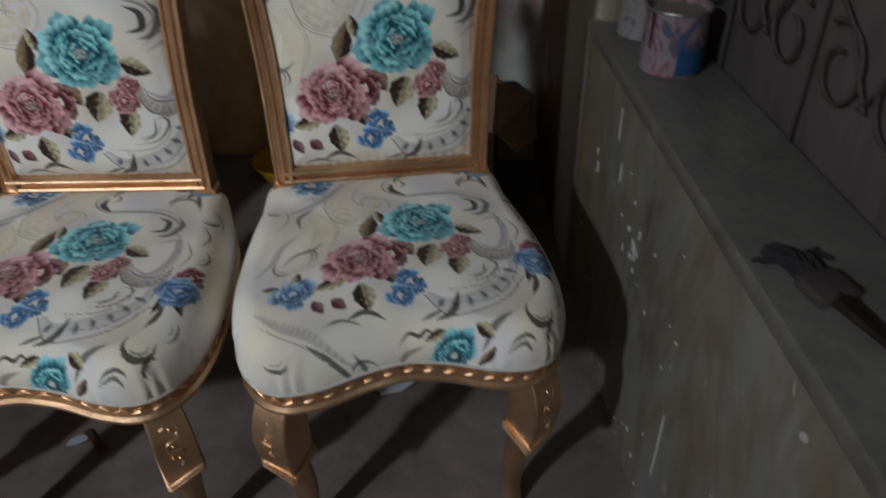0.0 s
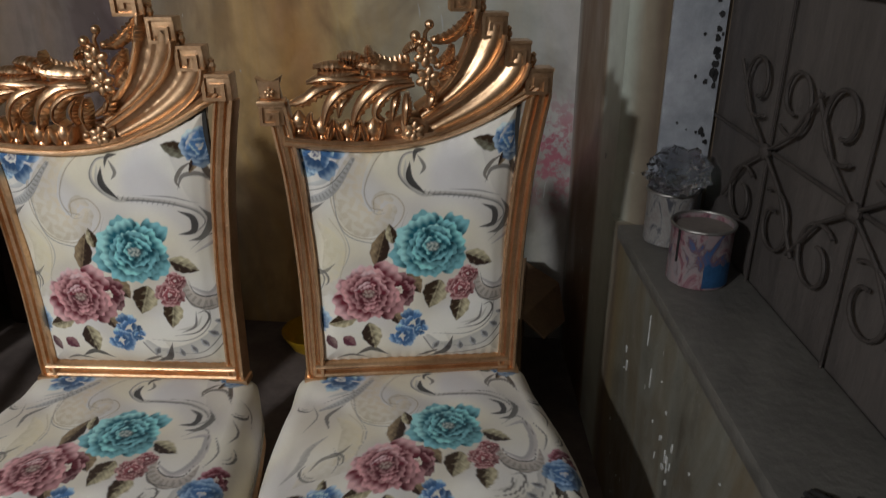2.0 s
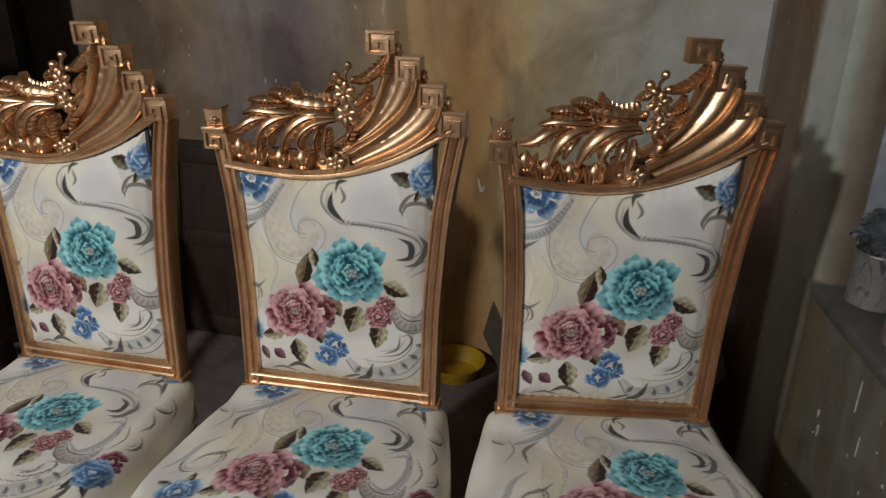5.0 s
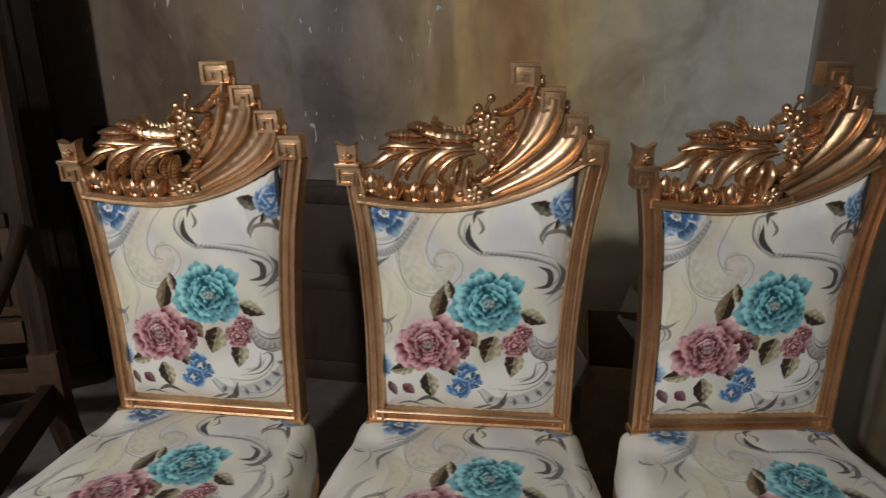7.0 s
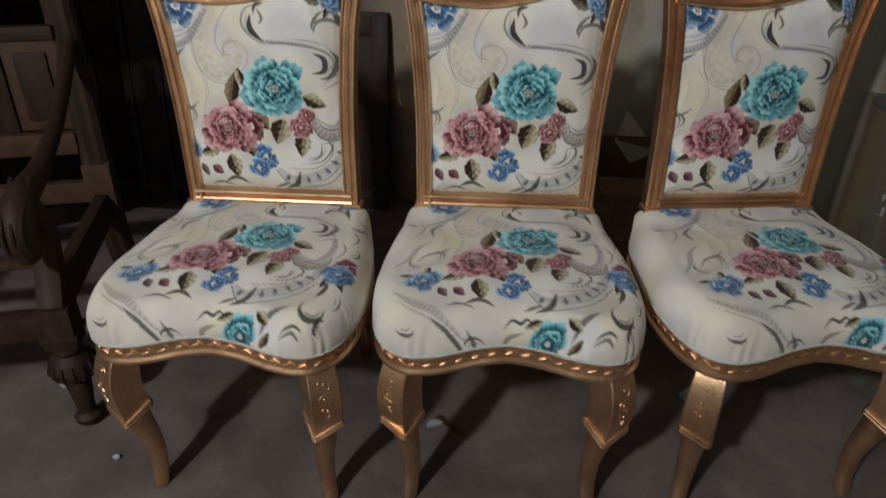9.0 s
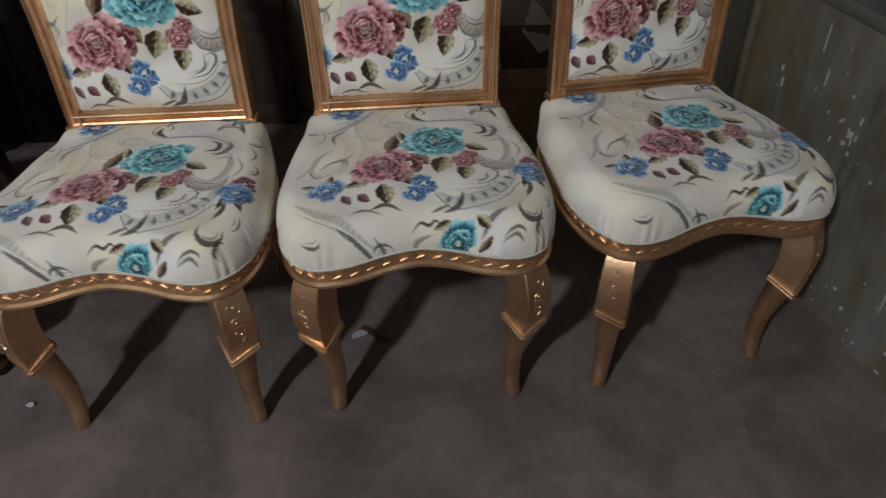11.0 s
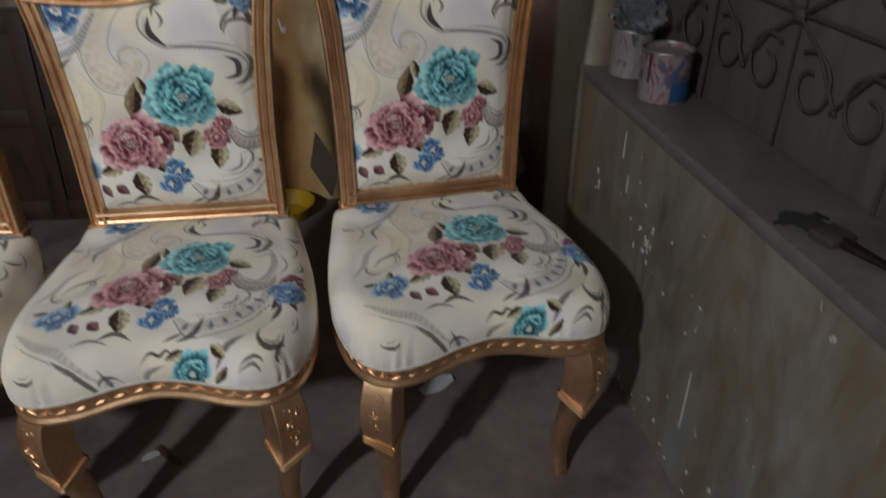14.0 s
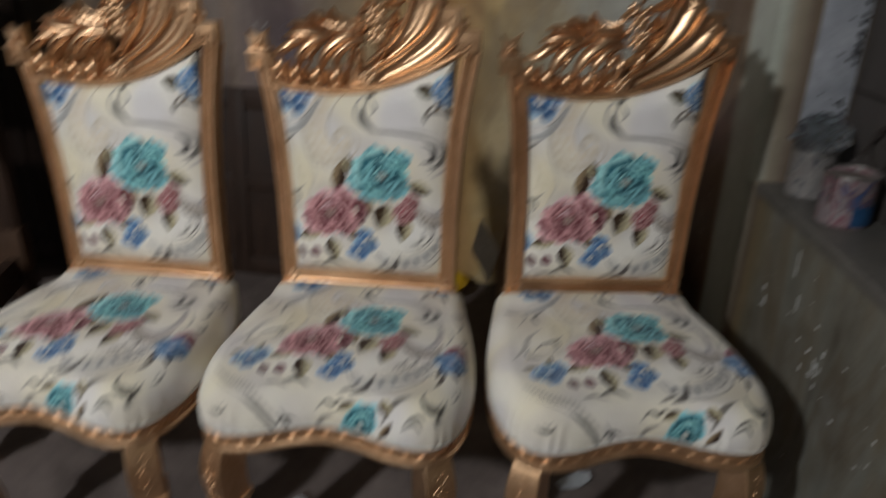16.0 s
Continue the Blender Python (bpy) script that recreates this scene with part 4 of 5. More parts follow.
    a = [bm.verts.new((x, y, 0.402)) for x, y in q]
    b = [bm.verts.new((x, y, 0.392)) for x, y in q]
    bm.faces.new(a)
    bm.faces.new(b[::-1])
    for i in range(48):
        bm.faces.new((a[i], a[(i + 1) % 48], b[(i + 1) % 48], b[i]))
    part("seat_board", bm, LINING, chair)


def build_front_leg(chair, s):
    # knee set on the corner, swinging out and then back in to a small foot
    out = Vector((s * 0.55, -0.83, 0)).normalized()
    base = Vector((s * 0.190, -0.412, 0))
    zs = [0.0, 0.012, 0.05, 0.12, 0.19, 0.245]
    off = [0.004, 0.002, -0.004, -0.004, 0.010, 0.020]
    wid = [0.016, 0.0175, 0.0175, 0.021, 0.026, 0.029]
    bm = bmesh.new()
    path = curve_pts([base + out * o + Vector((0, 0, z)) for z, o in zip(zs, off)], 22)
    w = np.interp(np.linspace(0, 1, 23), np.linspace(0, 1, 6), wid)
    sweep(bm, path, ring(1.0, n=14), up=out, scale=[float(q) for q in w])
    leg = part("front_leg", bm, GOLD, chair)
    # the knee: a broad block with a slanting lower edge
    bm = bmesh.new()
    pts = [(0.238, 0.021, 0.029), (0.27, 0.027, 0.031), (0.31, 0.030, 0.032), (0.35, 0.022, 0.030), (0.378, 0.008, 0.027), (0.392, 0.0, 0.025)]
    path = curve_pts([base + out * o + Vector((0, 0, z)) for z, o, _ in pts], 16)
    w = np.interp(np.linspace(0, 1, 17), np.linspace(0, 1, len(pts)), [q[2] for q in pts])
    sweep(bm, path, [(-1, -1), (1, -1), (1, 0.92), (0.92, 1), (-0.92, 1), (-1, 0.92)], up=out, scale=[float(q) for q in w])
    side = Vector((0, 0, 1)).cross(out)

    def dip(a, b):
        """How far the lower edge hangs at a corner; a runs along side, b along out, from -1 to 1."""
        return 0.003 + 0.020 * max(0.0, -s * a) * max(0.0, b) + 0.004 * max(0.0, b)

    for v in bm.verts:
        if v.co.z < 0.2395:
            q = v.co - base - out * 0.021
            v.co.z -= dip(max(-1, min(1, q.dot(side) / 0.029)), max(-1, min(1, q.dot(out) / 0.029)))
    knee = part("knee_block", bm, GOLD, leg)

    def on_face(a, z):
        o = float(np.interp(z, [q[0] for q in pts], [q[1] + q[2] for q in pts]))
        return base + out * (o + 0.0005) + side * a + Vector((0, 0, z))

    for curl in ([(-0.013, 0.352), (0.0, 0.360), (0.012, 0.350), (0.008, 0.338), (-0.004, 0.336)], [(0.012, 0.330), (-0.010, 0.326), (-0.011, 0.312), (0.006, 0.308), (0.008, 0.296)], [(-0.010, 0.298), (-0.004, 0.286), (0.006, 0.280), (0.0, 0.270)]):
        line = curve_pts([on_face(a, z) for a, z in curl], 18)
        part("knee_carving", sweep(bmesh.new(), line, ring(0.0026, n=6), up=out), GOLD, knee)
    for a, z in ((0.0, 0.349), (-0.003, 0.319), (0.001, 0.290)):
        bm = bmesh.new()
        sph = bmesh.ops.create_uvsphere(bm, u_segments=8, v_segments=6, radius=0.0042)
        bmesh.ops.transform(bm, matrix=Matrix.Translation(on_face(a, z)), verts=sph["verts"])
        part("knee_bead", bm, GOLD, knee)
    # the bright collar where the knee ends, lower at its outer edge
    cx = base + out * 0.021
    corners = [cx + side * a * 0.031 + out * b * 0.031 + Vector((0, 0, 0.242 - dip(a, b))) for a, b in ((-1, -1), (1, -1), (1, 1), (-1, 1))]
    for dz in (0.0, 0.0085):
        path = [p.lerp(q, t) + Vector((0, 0, dz)) for p, q in zip(corners, corners[1:] + corners[:1]) for t in (0.03, 0.5, 0.97)]
        bm = bmesh.new()
        sweep(bm, path, ring(0.0036, n=8), up=Vector((0, 0, 1)), closed=True)
        part("collar", bm, GOLD, leg)


def build_chair(label, at):
    chair = thing("dining_chair", label, "chair", "row of dining chairs", at)
    build_back(chair)
    build_crest(chair)
    build_seat(chair)
    for s in (-1, 1):
        build_front_leg(chair, s)
    return chair


def standing(x, y, turn, lean):
    """A chair on the uneven floor, leaning sideways by a degree or so."""
    return pose(x, y, 0.5, 0, 0, turn) @ pose(0, 0, 0, 0, lean, 0) @ pose(0, 0, -0.497)


WELT = plain("pale_piping", (0.5, 0.47, 0.42), (0.66, 0.63, 0.58), 60.0, 0.85)
LINING = plain("black_lining", (0.03, 0.028, 0.026), (0.06, 0.055, 0.05), 30.0, 0.9)
CHAIR_LABEL = "gold-painted carved chair in cream floral cloth"
first_chair = build_chair(CHAIR_LABEL + " between two others", standing(0.002, 0.011, 5.2, 0.3))
other = copy_thing(first_chair, standing(-0.532, -0.043, 1.5, -1.0))
tagged(other, CHAIR_LABEL + " beside a dark wardrobe")
other = copy_thing(first_chair, standing(0.519, 0.089, 14.0, 1.6))
tagged(other, CHAIR_LABEL + " turned beside a wall")


# ---- the window, its grille and ledge ----
jamb = part("window_jamb", tbox((0.061, W1 - 0.012, LEDGE + 0.012), (0.168, W1, TOP), 0.004), JAMB, at=SIDE)
tagged(jamb, "flaking whitewashed window reveal with black mould spots", "window reveal", kind="structure")
MOULD = plain("mould", (0.012, 0.011, 0.011), (0.03, 0.028, 0.028), 30.0, 0.9)
rnd = random.Random(4)
for k in range(76):
    bm = bmesh.new()
    x = 0.162 - abs(rnd.gauss(0, 0.011)) if k < 60 else rnd.uniform(0.08, 0.15)
    z = LEDGE + 0.08 + rnd.random() * 0.85
    r = rnd.uniform(0.002, 0.0075) if k < 60 else rnd.uniform(0.001, 0.004)
    outline = [(x + r * rnd.uniform(0.6, 1.2) * math.cos(a), z + 1.3 * r * rnd.uniform(0.6, 1.3) * math.sin(a)) for a in np.linspace(0, 6.28, 9)[:-1]]
    slab(bm, outline, W1 - 0.0142, W1 - 0.0110)
    part("mould_spot", bm, MOULD, jamb)
ledge = part("window_ledge", tbox((-0.006, W0, LEDGE - 0.02), (0.175, W1, LEDGE + 0.012), 0.007), SLATE, at=SIDE)
tagged(ledge, "worn cement window ledge with a chipped edge", "window ledge", kind="structure")
shutter = thing("window_1", "closed brown window boards behind a wrought-iron grille", "window", at=SIDE)
shutter["kind"] = "structure"
for k in range(3):
    y0 = W0 + k * (W1 - W0) / 3
    part("shutter_board", tbox((0.178, y0 + 0.001, LEDGE), (0.21, y0 + (W1 - W0) / 3 - 0.001, TOP), 0.002), SHUTTER, shutter)


def scroll(cy, cz, r, a0, turns, flip=1, n=30):
    return [Vector((0.162, cy + flip * r * (1 - 0.62 * i / n) * math.cos(a0 + turns * 6.283 * i / n), cz + r * (1 - 0.62 * i / n) * math.sin(a0 + turns * 6.283 * i / n))) for i in range(n + 1)]


grille = thing("window_grille", "dark wrought-iron window grille with scrolls and crossed bars", "grille", at=SIDE)
GX = Vector((-1, 0, 0))
cells = [(0.15 - 0.285 * i, 0.945 + 0.53 * j) for i in range(8) for j in range(2)]
for cy, cz in cells:
    part("boss", lathe(bmesh.new(), [(0.013, -0.006), (0.015, 0.0), (0.010, 0.006), (0.003, 0.008)], 12, pose(0.160, cy, cz, 0, -90, 0)), IRON, grille)
    for f in (-1, 1):
        for up in (-1, 1):
            part("scroll", sweep(bmesh.new(), scroll(cy + f * 0.070, cz + up * 0.105, 0.062, -up * 2.2, up * 1.1, f), ring(0.0034, n=6), up=GX), IRON, grille)
            part("diagonal_bar", sweep(bmesh.new(), [Vector((0.161, cy, cz)), Vector((0.161, cy + f * 0.075, cz + up * 0.045)), Vector((0.161, cy + f * 0.15, cz + up * 0.13))], ring(0.0032, n=6), up=GX), IRON, grille)
for y in [0.15 - 0.285 * i for i in range(8)]:
    part("upright_bar", sweep(bmesh.new(), [Vector((0.167, y, LEDGE)), Vector((0.167, y, TOP))], ring(0.0026, n=8), up=GX), IRON, grille)
for z in (0.945, 1.21, 1.475, 1.74):
    part("cross_bar", sweep(bmesh.new(), [Vector((0.171, W0, z)), Vector((0.171, W1 - 0.012, z))], ring(0.004, n=8), up=GX), IRON, grille)

# ---- paint cans on the ledge ----
def can_paint(name, stops):
    m, nt, b = material(name, 0.45, 0.0, 0.5)
    v = coords(nt, (1, 1, 0.5))
    n = noise_of(nt, v, 24, 6, 0.6, 1.6)
    nt.links.new(ramp(nt, n, stops), b.inputs["Base Color"])
    bump(nt, b, noise_of(nt, v, 40, 4), 0.3, 0.003)
    return m


CAN_MIX = can_paint("spattered_can", [(0.34, (0.06, 0.03, 0.04)), (0.40, (0.15, 0.06, 0.075)), (0.47, (0.21, 0.15, 0.155)), (0.54, (0.17, 0.155, 0.16)), (0.60, (0.1, 0.05, 0.06)), (0.68, (0.03, 0.07, 0.16))])
CAN_OLD = can_paint("stained_can", [(0.36, (0.05, 0.05, 0.06)), (0.45, (0.2, 0.19, 0.18)), (0.55, (0.16, 0.14, 0.13)), (0.66, (0.26, 0.26, 0.27))])
TIN = plain("dull_tin", (0.16, 0.15, 0.14), (0.3, 0.28, 0.26), 30.0, 0.45, 0.7)
DRIED = plain("dried_paint", (0.11, 0.09, 0.08), (0.2, 0.17, 0.15), 18.0, 0.6)
BLUE = plain("blue_label", (0.008, 0.03, 0.08), (0.02, 0.075, 0.17), 25.0, 0.5)


def paint_can(label, at, r, h, skin, filled):
    can = thing("paint_can", label, "paint can", "paint cans on the ledge", at)
    part("body", lathe(bmesh.new(), [(r * 0.96, 0.0), (r, 0.003), (r * 0.985, 0.007), (r * 0.985, h - 0.012), (r * 1.01, h - 0.008), (r, h - 0.002), (r * 0.94, h - 0.002), (r * 0.93, h - 0.02), (r * 0.93, h - 0.03)], 32), skin, can)
    part("rim", sweep(bmesh.new(), [Vector((r * math.cos(a), r * math.sin(a), h - 0.001)) for a in np.linspace(0, 6.283, 33)[:-1]], ring(0.0032, n=8), up=Vector((0, 0, 1)), closed=True), TIN, can)
    part("dried_paint", lathe(bmesh.new(), [(r * 0.93, h - filled), (r * 0.7, h - filled + 0.002), (0.004, h - filled - 0.002)], 24), DRIED, can)
    return can


can = paint_can("paint-spattered pink and blue can, open, on the ledge", pose(1.046, 0.172, LEDGE + 0.012, 0, 0, 200), 0.055, 0.112, CAN_MIX, 0.010)
bm = bmesh.new()
rows = [[bm.verts.new((0.0562 * math.cos(a), 0.0562 * math.sin(a), z)) for a in np.linspace(radians(68), radians(128), 9)] for z in (0.006, 0.028, 0.050)]
for i, v in enumerate(rows[2]):
    v.co.z += 0.003 * math.sin(i * 2.1) - 0.002 * math.cos(i * 3.7)
for p, q in zip(rows, rows[1:]):
    for i in range(8):
        bm.faces.new((p[i], p[i + 1], q[i + 1], q[i]))
part("blue_patch", bm, BLUE, can, "blue patch of the label")
for a in (14,):
    bm = bmesh.new()
    sweep(bm, [Vector((0.0555 * math.cos(radians(a)), 0.0555 * math.sin(radians(a)), z)) for z in (0.109, 0.08, 0.05 - a * 0.0002)], ring(0.0022, n=6), up=Vector((math.cos(radians(a)), math.sin(radians(a)), 0)))
    part("paint_run", bm, MOULD, can)
paint_can("stained pale paint can under a plastic bag", pose(1.020, 0.352, LEDGE + 0.012, 0, 0, 20), 0.050, 0.112, CAN_OLD, 0.012)
m, nt, b = material("clear_plastic", 0.12, 0.0, 0.6)
b.inputs["Base Color"].default_value = (0.82, 0.84, 0.86, 1)
b.inputs["Transmission Weight"].default_value = 1.0
b.inputs["IOR"].default_value = 1.18
PLASTIC = m
bm = bmesh.new()
bmesh.ops.create_icosphere(bm, subdivisions=4, radius=1.0)
for v in bm.verts:
    n = noise.noise(v.co * 2.3) * 0.30 + abs(noise.noise(v.co * 5.0 + Vector((3, 1, 2)))) * 0.35 + noise.noise(v.co * 11) * 0.08
    v.co = Vector((v.co.x * 0.062, v.co.y * 0.066, v.co.z * 0.052)) * (0.85 + n)
bag = tagged(part("plastic_bag", bm, PLASTIC, at=pose(1.026, 0.345, LEDGE + 0.160)), "crumpled clear plastic bag on a paint can", "plastic bag")

# an old brush lying on the ledge
brush = thing("paintbrush", "worn brush with black bristles on the cement ledge", "paintbrush", at=pose(1.10, -0.45, LEDGE + 0.014, 0, 0, 290))
rnd = random.Random(8)
for k in range(40):
    bm = bmesh.new()
    a = rnd.gauss(0, 0.5)
    ln = rnd.uniform(0.03, 0.075)
    sweep(bm, curve_pts([(0, rnd.uniform(-0.02, 0.02), 0.006), (-ln * 0.5, math.sin(a) * ln * 0.35, rnd.uniform(0.006, 0.016)), (-ln * math.cos(a), math.sin(a) * ln * 0.8, 0.003)], 6), ring(0.0028, n=5), up=Vector((0, 0, 1)))
    part("bristle_tuft", bm, MOULD, brush)
part("ferrule", tbox((-0.004, -0.024, 0.0), (0.04, 0.024, 0.016), 0.004), IRON, brush)
part("handle", sweep(bmesh.new(), [Vector((0.035, 0, 0.008)), Vector((0.10, 0.0, 0.009)), Vector((0.26, 0.01, 0.009))], ring(0.010, 0.007, 8), up=Vector((0, 0, 1)), scale=[1.2, 0.8, 1.0]), DARKWOOD, brush)

# ---- splashes and runs of pale paint on the side wall ----
rnd = random.Random(21)
SPLASH = plain("paint_splash", (0.34, 0.34, 0.33), (0.62, 0.62, 0.60), 60.0, 0.5)
wall_east = bpy.data.objects["wall_east"]


def splash(y, z, w, h):
    bm = bmesh.new()
    n = 9
    pts = [(y + w / 2 * math.cos(a) * rnd.uniform(0.55, 1.15), z + h / 2 * math.sin(a) * rnd.uniform(0.7, 1.15)) for a in np.linspace(0, 6.283, n + 1)[:-1]]
    a = [bm.verts.new((-0.0022, p, q)) for p, q in pts]
    b = [bm.verts.new((0.001, p, q)) for p, q in pts]
    bm.faces.new(a)
    for i in range(n):
        bm.faces.new((a[i], a[(i + 1) % n], b[(i + 1) % n], b[i]))
    part("paint_splash", bm, SPLASH, wall_east)


for y, z, w, h in ((0.262, 0.44, 0.012, 0.030), (0.275, 0.475, 0.008, 0.02), (-0.03, 0.44, 0.012, 0.022), (-0.02, 0.415, 0.018, 0.012), (-0.045, 0.40, 0.008, 0.012), (-0.005, 0.52, 0.006, 0.01), (-0.14, 0.38, 0.008, 0.008), (-0.25, 0.36, 0.007, 0.008), (-0.30, 0.22, 0.003, 0.15), (0.10, 0.52, 0.0025, 0.05), (0.14, 0.60, 0.0025, 0.07), (0.62, 0.80, 0.012, 0.016), (-0.44, 0.12, 0.012, 0.012), (-0.2, 0.07, 0.01, 0.014), (-0.16, 0.10, 0.012, 0.009), (-0.36, 0.08, 0.01, 0.01)):
    splash(y, z, w, h)
for k in range(9):
    splash(-0.03 + rnd.gauss(0, 0.03), 0.44 + rnd.gauss(0, 0.04), rnd.uniform(0.002, 0.004), rnd.uniform(0.008, 0.026))
for k in range(20):
    splash(rnd.uniform(-0.7, 0.35), rnd.uniform(0.03, 0.66), rnd.uniform(0.002, 0.006), rnd.uniform(0.002, 0.008))
for k in range(26):
    y = rnd.choice((-0.12, -0.16, -0.3, -0.42, -0.55, -0.66, -0.2)) + rnd.gauss(0, 0.02)
    splash(y, LEDGE - 0.004 + rnd.uniform(-0.008, 0.004), rnd.uniform(0.008, 0.034), rnd.uniform(0.004, 0.008))

for k in range(18):
    splash(rnd.uniform(-0.62, 0.02), 0.01 + abs(rnd.gauss(0, 0.03)), rnd.uniform(0.004, 0.016), rnd.uniform(0.003, 0.008))

# ---- the open carton behind the chairs ----
carton = thing("cardboard_box", "open brown cardboard box with raised pale flaps", "cardboard box", at=pose(0.0, 0.0, 0.0))
X0, X1, Y0, Y1, H = 0.25, 0.72, 0.57, 0.96, 0.36
for lo, hi in (((X0, Y0, 0.0), (X0 + 0.005, Y1, H)), ((X1 - 0.005, Y0, 0.0), (X1, Y1, H)), ((X0 + 0.005, Y0, 0.0), (X1 - 0.005, Y0 + 0.005, H)), ((X0 + 0.005, Y1 - 0.005, 0.0), (X1 - 0.005, Y1, H))):
    part("side", tbox(lo, hi, 0.001), CARDBOARD, carton)
part("bottom", tbox((X0 + 0.005, Y0 + 0.005, 0.0), (X1 - 0.005, Y1 - 0.005, 0.006)), CARDBOARD, carton)


def flap(corners, mat, label=""):
    bm = bmesh.new()
    c = [Vector(p) for p in corners]
    nrm = (c[1] - c[0]).cross(c[2] - c[0]).normalized() * 0.004
    a, b = [bm.verts.new(p) for p in c], [bm.verts.new(p + nrm) for p in c]
    bm.faces.new(a)
    bm.faces.new(b[::-1])
    n = len(c)
    for i in range(n):
        bm.faces.new((a[i], a[(i + 1) % n], b[(i + 1) % n], b[i]))
    part("flap", bm, mat, carton, label, smooth=False)


flap([(X0, Y0 + 0.02, H), (X0 - 0.035, Y0 + 0.07, H - 0.13), (X0 - 0.10, Y0 + 0.12, H - 0.045), (X0 - 0.07, Y0 + 0.10, H + 0.075)], BOARDIN, "pale torn flap")
flap([(X0 + 0.10, Y1 - 0.006, H - 0.02), (X0 + 0.165, Y1 - 0.006, H - 0.10), (X0 + 0.25, Y1 - 0.006, H - 0.05), (X0 + 0.135, Y1 + 0.03, H + 0.085)], BOARDIN, "pale raised flap")
flap([(X0 + 0.015, Y0, H), (X0 + 0.40, Y0, H), (X0 + 0.39, Y0 - 0.035, H - 0.045), (X0 + 0.05, Y0 - 0.035, H - 0.045), (X0 + 0.025, Y0 - 0.025, H - 0.03)], CARDBOARD, "bent front flap")
flap([(X1, Y0 + 0.01, H), (X1, Y1 - 0.03, H), (X1 + 0.10, Y1 - 0.10, H - 0.03), (X1 + 0.12, Y0 + 0.16, H - 0.085), (X1 + 0.06, Y0 + 0.03, H - 0.07)], CARDBOARD)

# a yellow tub on the floor by the wall
tub = thing("plastic_tub", "yellow plastic tub on the cement floor", "tub", at=pose(0.0, 0.95, 0))
part("bowl", lathe(bmesh.new(), [(0.075, 0.0), (0.092, 0.035), (0.100, 0.058), (0.106, 0.060), (0.105, 0.055), (0.094, 0.035), (0.078, 0.008), (0.004, 0.006)], 28), YELLOW, tub)

# ---- scraps on the floor ----
rnd = random.Random(3)
for k, (x, y, s, turn) in enumerate(((-0.13, -0.195, 0.030, 35), (-0.84, -0.41, 0.012, 10), (-1.1, -0.19, 0.03, 5), (-1.03, -0.15, 0.028, 12), (0.53, 0.02, 0.065, 40), (-0.62, -0.15, 0.010, 0), (0.32, -0.62, 0.006, 0), (-0.4, -0.7, 0.007, 0), (0.7, -0.5, 0.006, 0))):
    bm = bmesh.new()
    n = 7
    a = [bm.verts.new((s * rnd.uniform(0.6, 1.0) * math.cos(t), 0.55 * s * rnd.uniform(0.6, 1.0) * math.sin(t), 0.001 + rnd.random() * 0.008)) for t in np.linspace(0, 6.283, n + 1)[:-1]]
    b = [bm.verts.new(v.co + Vector((0, 0, 0.0012))) for v in a]
    bm.faces.new(a)
    bm.faces.new(b[::-1])
    for i in range(n):
        bm.faces.new((a[i], a[(i + 1) % n], b[(i + 1) % n], b[i]))
    tagged(part("paper_scrap", bm, PAPER, at=pose(x, y, 0, 0, 0, turn)), "torn scrap of pale paper on the cement floor", "paper scrap", "scraps on the floor")
stick = thing("wood_offcut", "thin wooden offcut lying under a chair", "offcut", at=pose(-0.10, -0.19, 0.0, 0, 0, -38))
part("sliver", tbox((-0.035, -0.007, 0.0), (0.05, 0.007, 0.006), 0.001), PALEWOOD, stick)

# ---- the dark wardrobe by the back wall ----
robe = thing("wardrobe", "tall dark varnished wooden wardrobe in shade", "wardrobe", at=pose(-1.475, 0.80, 0, 0, 0, 38))
part("body", tbox((-1.0, 0.02, 0.0), (0.0, 0.29, 2.0), 0.006), DARKWOOD, robe)
for x0 in (-0.99, -0.49):
    door = part("door", tbox((x0, 0.0, 0.08), (x0 + 0.48, 0.02, 1.94), 0.004), DARKWOOD, robe)
    for z0, z1 in ((0.16, 0.8), (0.92, 1.86)):
        bm = bmesh.new()
        for lo, hi in (((x0 + 0.06, -0.008, z0), (x0 + 0.075, 0.004, z1)), ((x0 + 0.405, -0.008, z0), (x0 + 0.42, 0.004, z1)), ((x0 + 0.075, -0.008, z0), (x0 + 0.405, 0.004, z0 + 0.015)), ((x0 + 0.075, -0.008, z1 - 0.015), (x0 + 0.405, 0.004, z1))):
            box(bm, lo, hi, bevel=0.002)
        part("panel_moulding", bm, DARKWOOD, door)
part("plinth", tbox((-1.0, -0.004, 0.0), (0.004, 0.018, 0.08), 0.003), DARKWOOD, robe)
# a dark leaning panel of unknown kind, filed under headboard
leaf = thing("headboard", "tall dark varnished wooden panel leaning upright at a wall", "headboard", "leaning headboards", at=pose(-1.22, 0.84, 0, -5, 0, 0))
part("board", tbox((-0.22, 0.0, 0.0), (0.06, 0.028, 0.93), 0.004), DARKWOOD, leaf)
for x in (-0.20, -0.08, 0.04):
    part("batten", tbox((x - 0.016, -0.008, 0.03), (x + 0.016, 0.002, 0.90), 0.003), DARKWOOD, leaf)

# a lower brown panel beside it, extended right to stand in for shade between chairs
low = thing("headboard", "low dark brown wooden panel, extended to darken the gap behind chairs", "headboard", "leaning headboards", at=pose(-0.98, 0.96, 0, -7, 0, 0))
part("board", tbox((-0.17, 0.0, 0.0), (0.50, 0.026, 0.74), 0.004), RAWWOOD, low)
for x in (-0.14, 0.165, 0.47):
    part("stile", tbox((x - 0.03, -0.010, 0.01), (x + 0.03, 0.002, 0.73), 0.003), RAWWOOD, low)
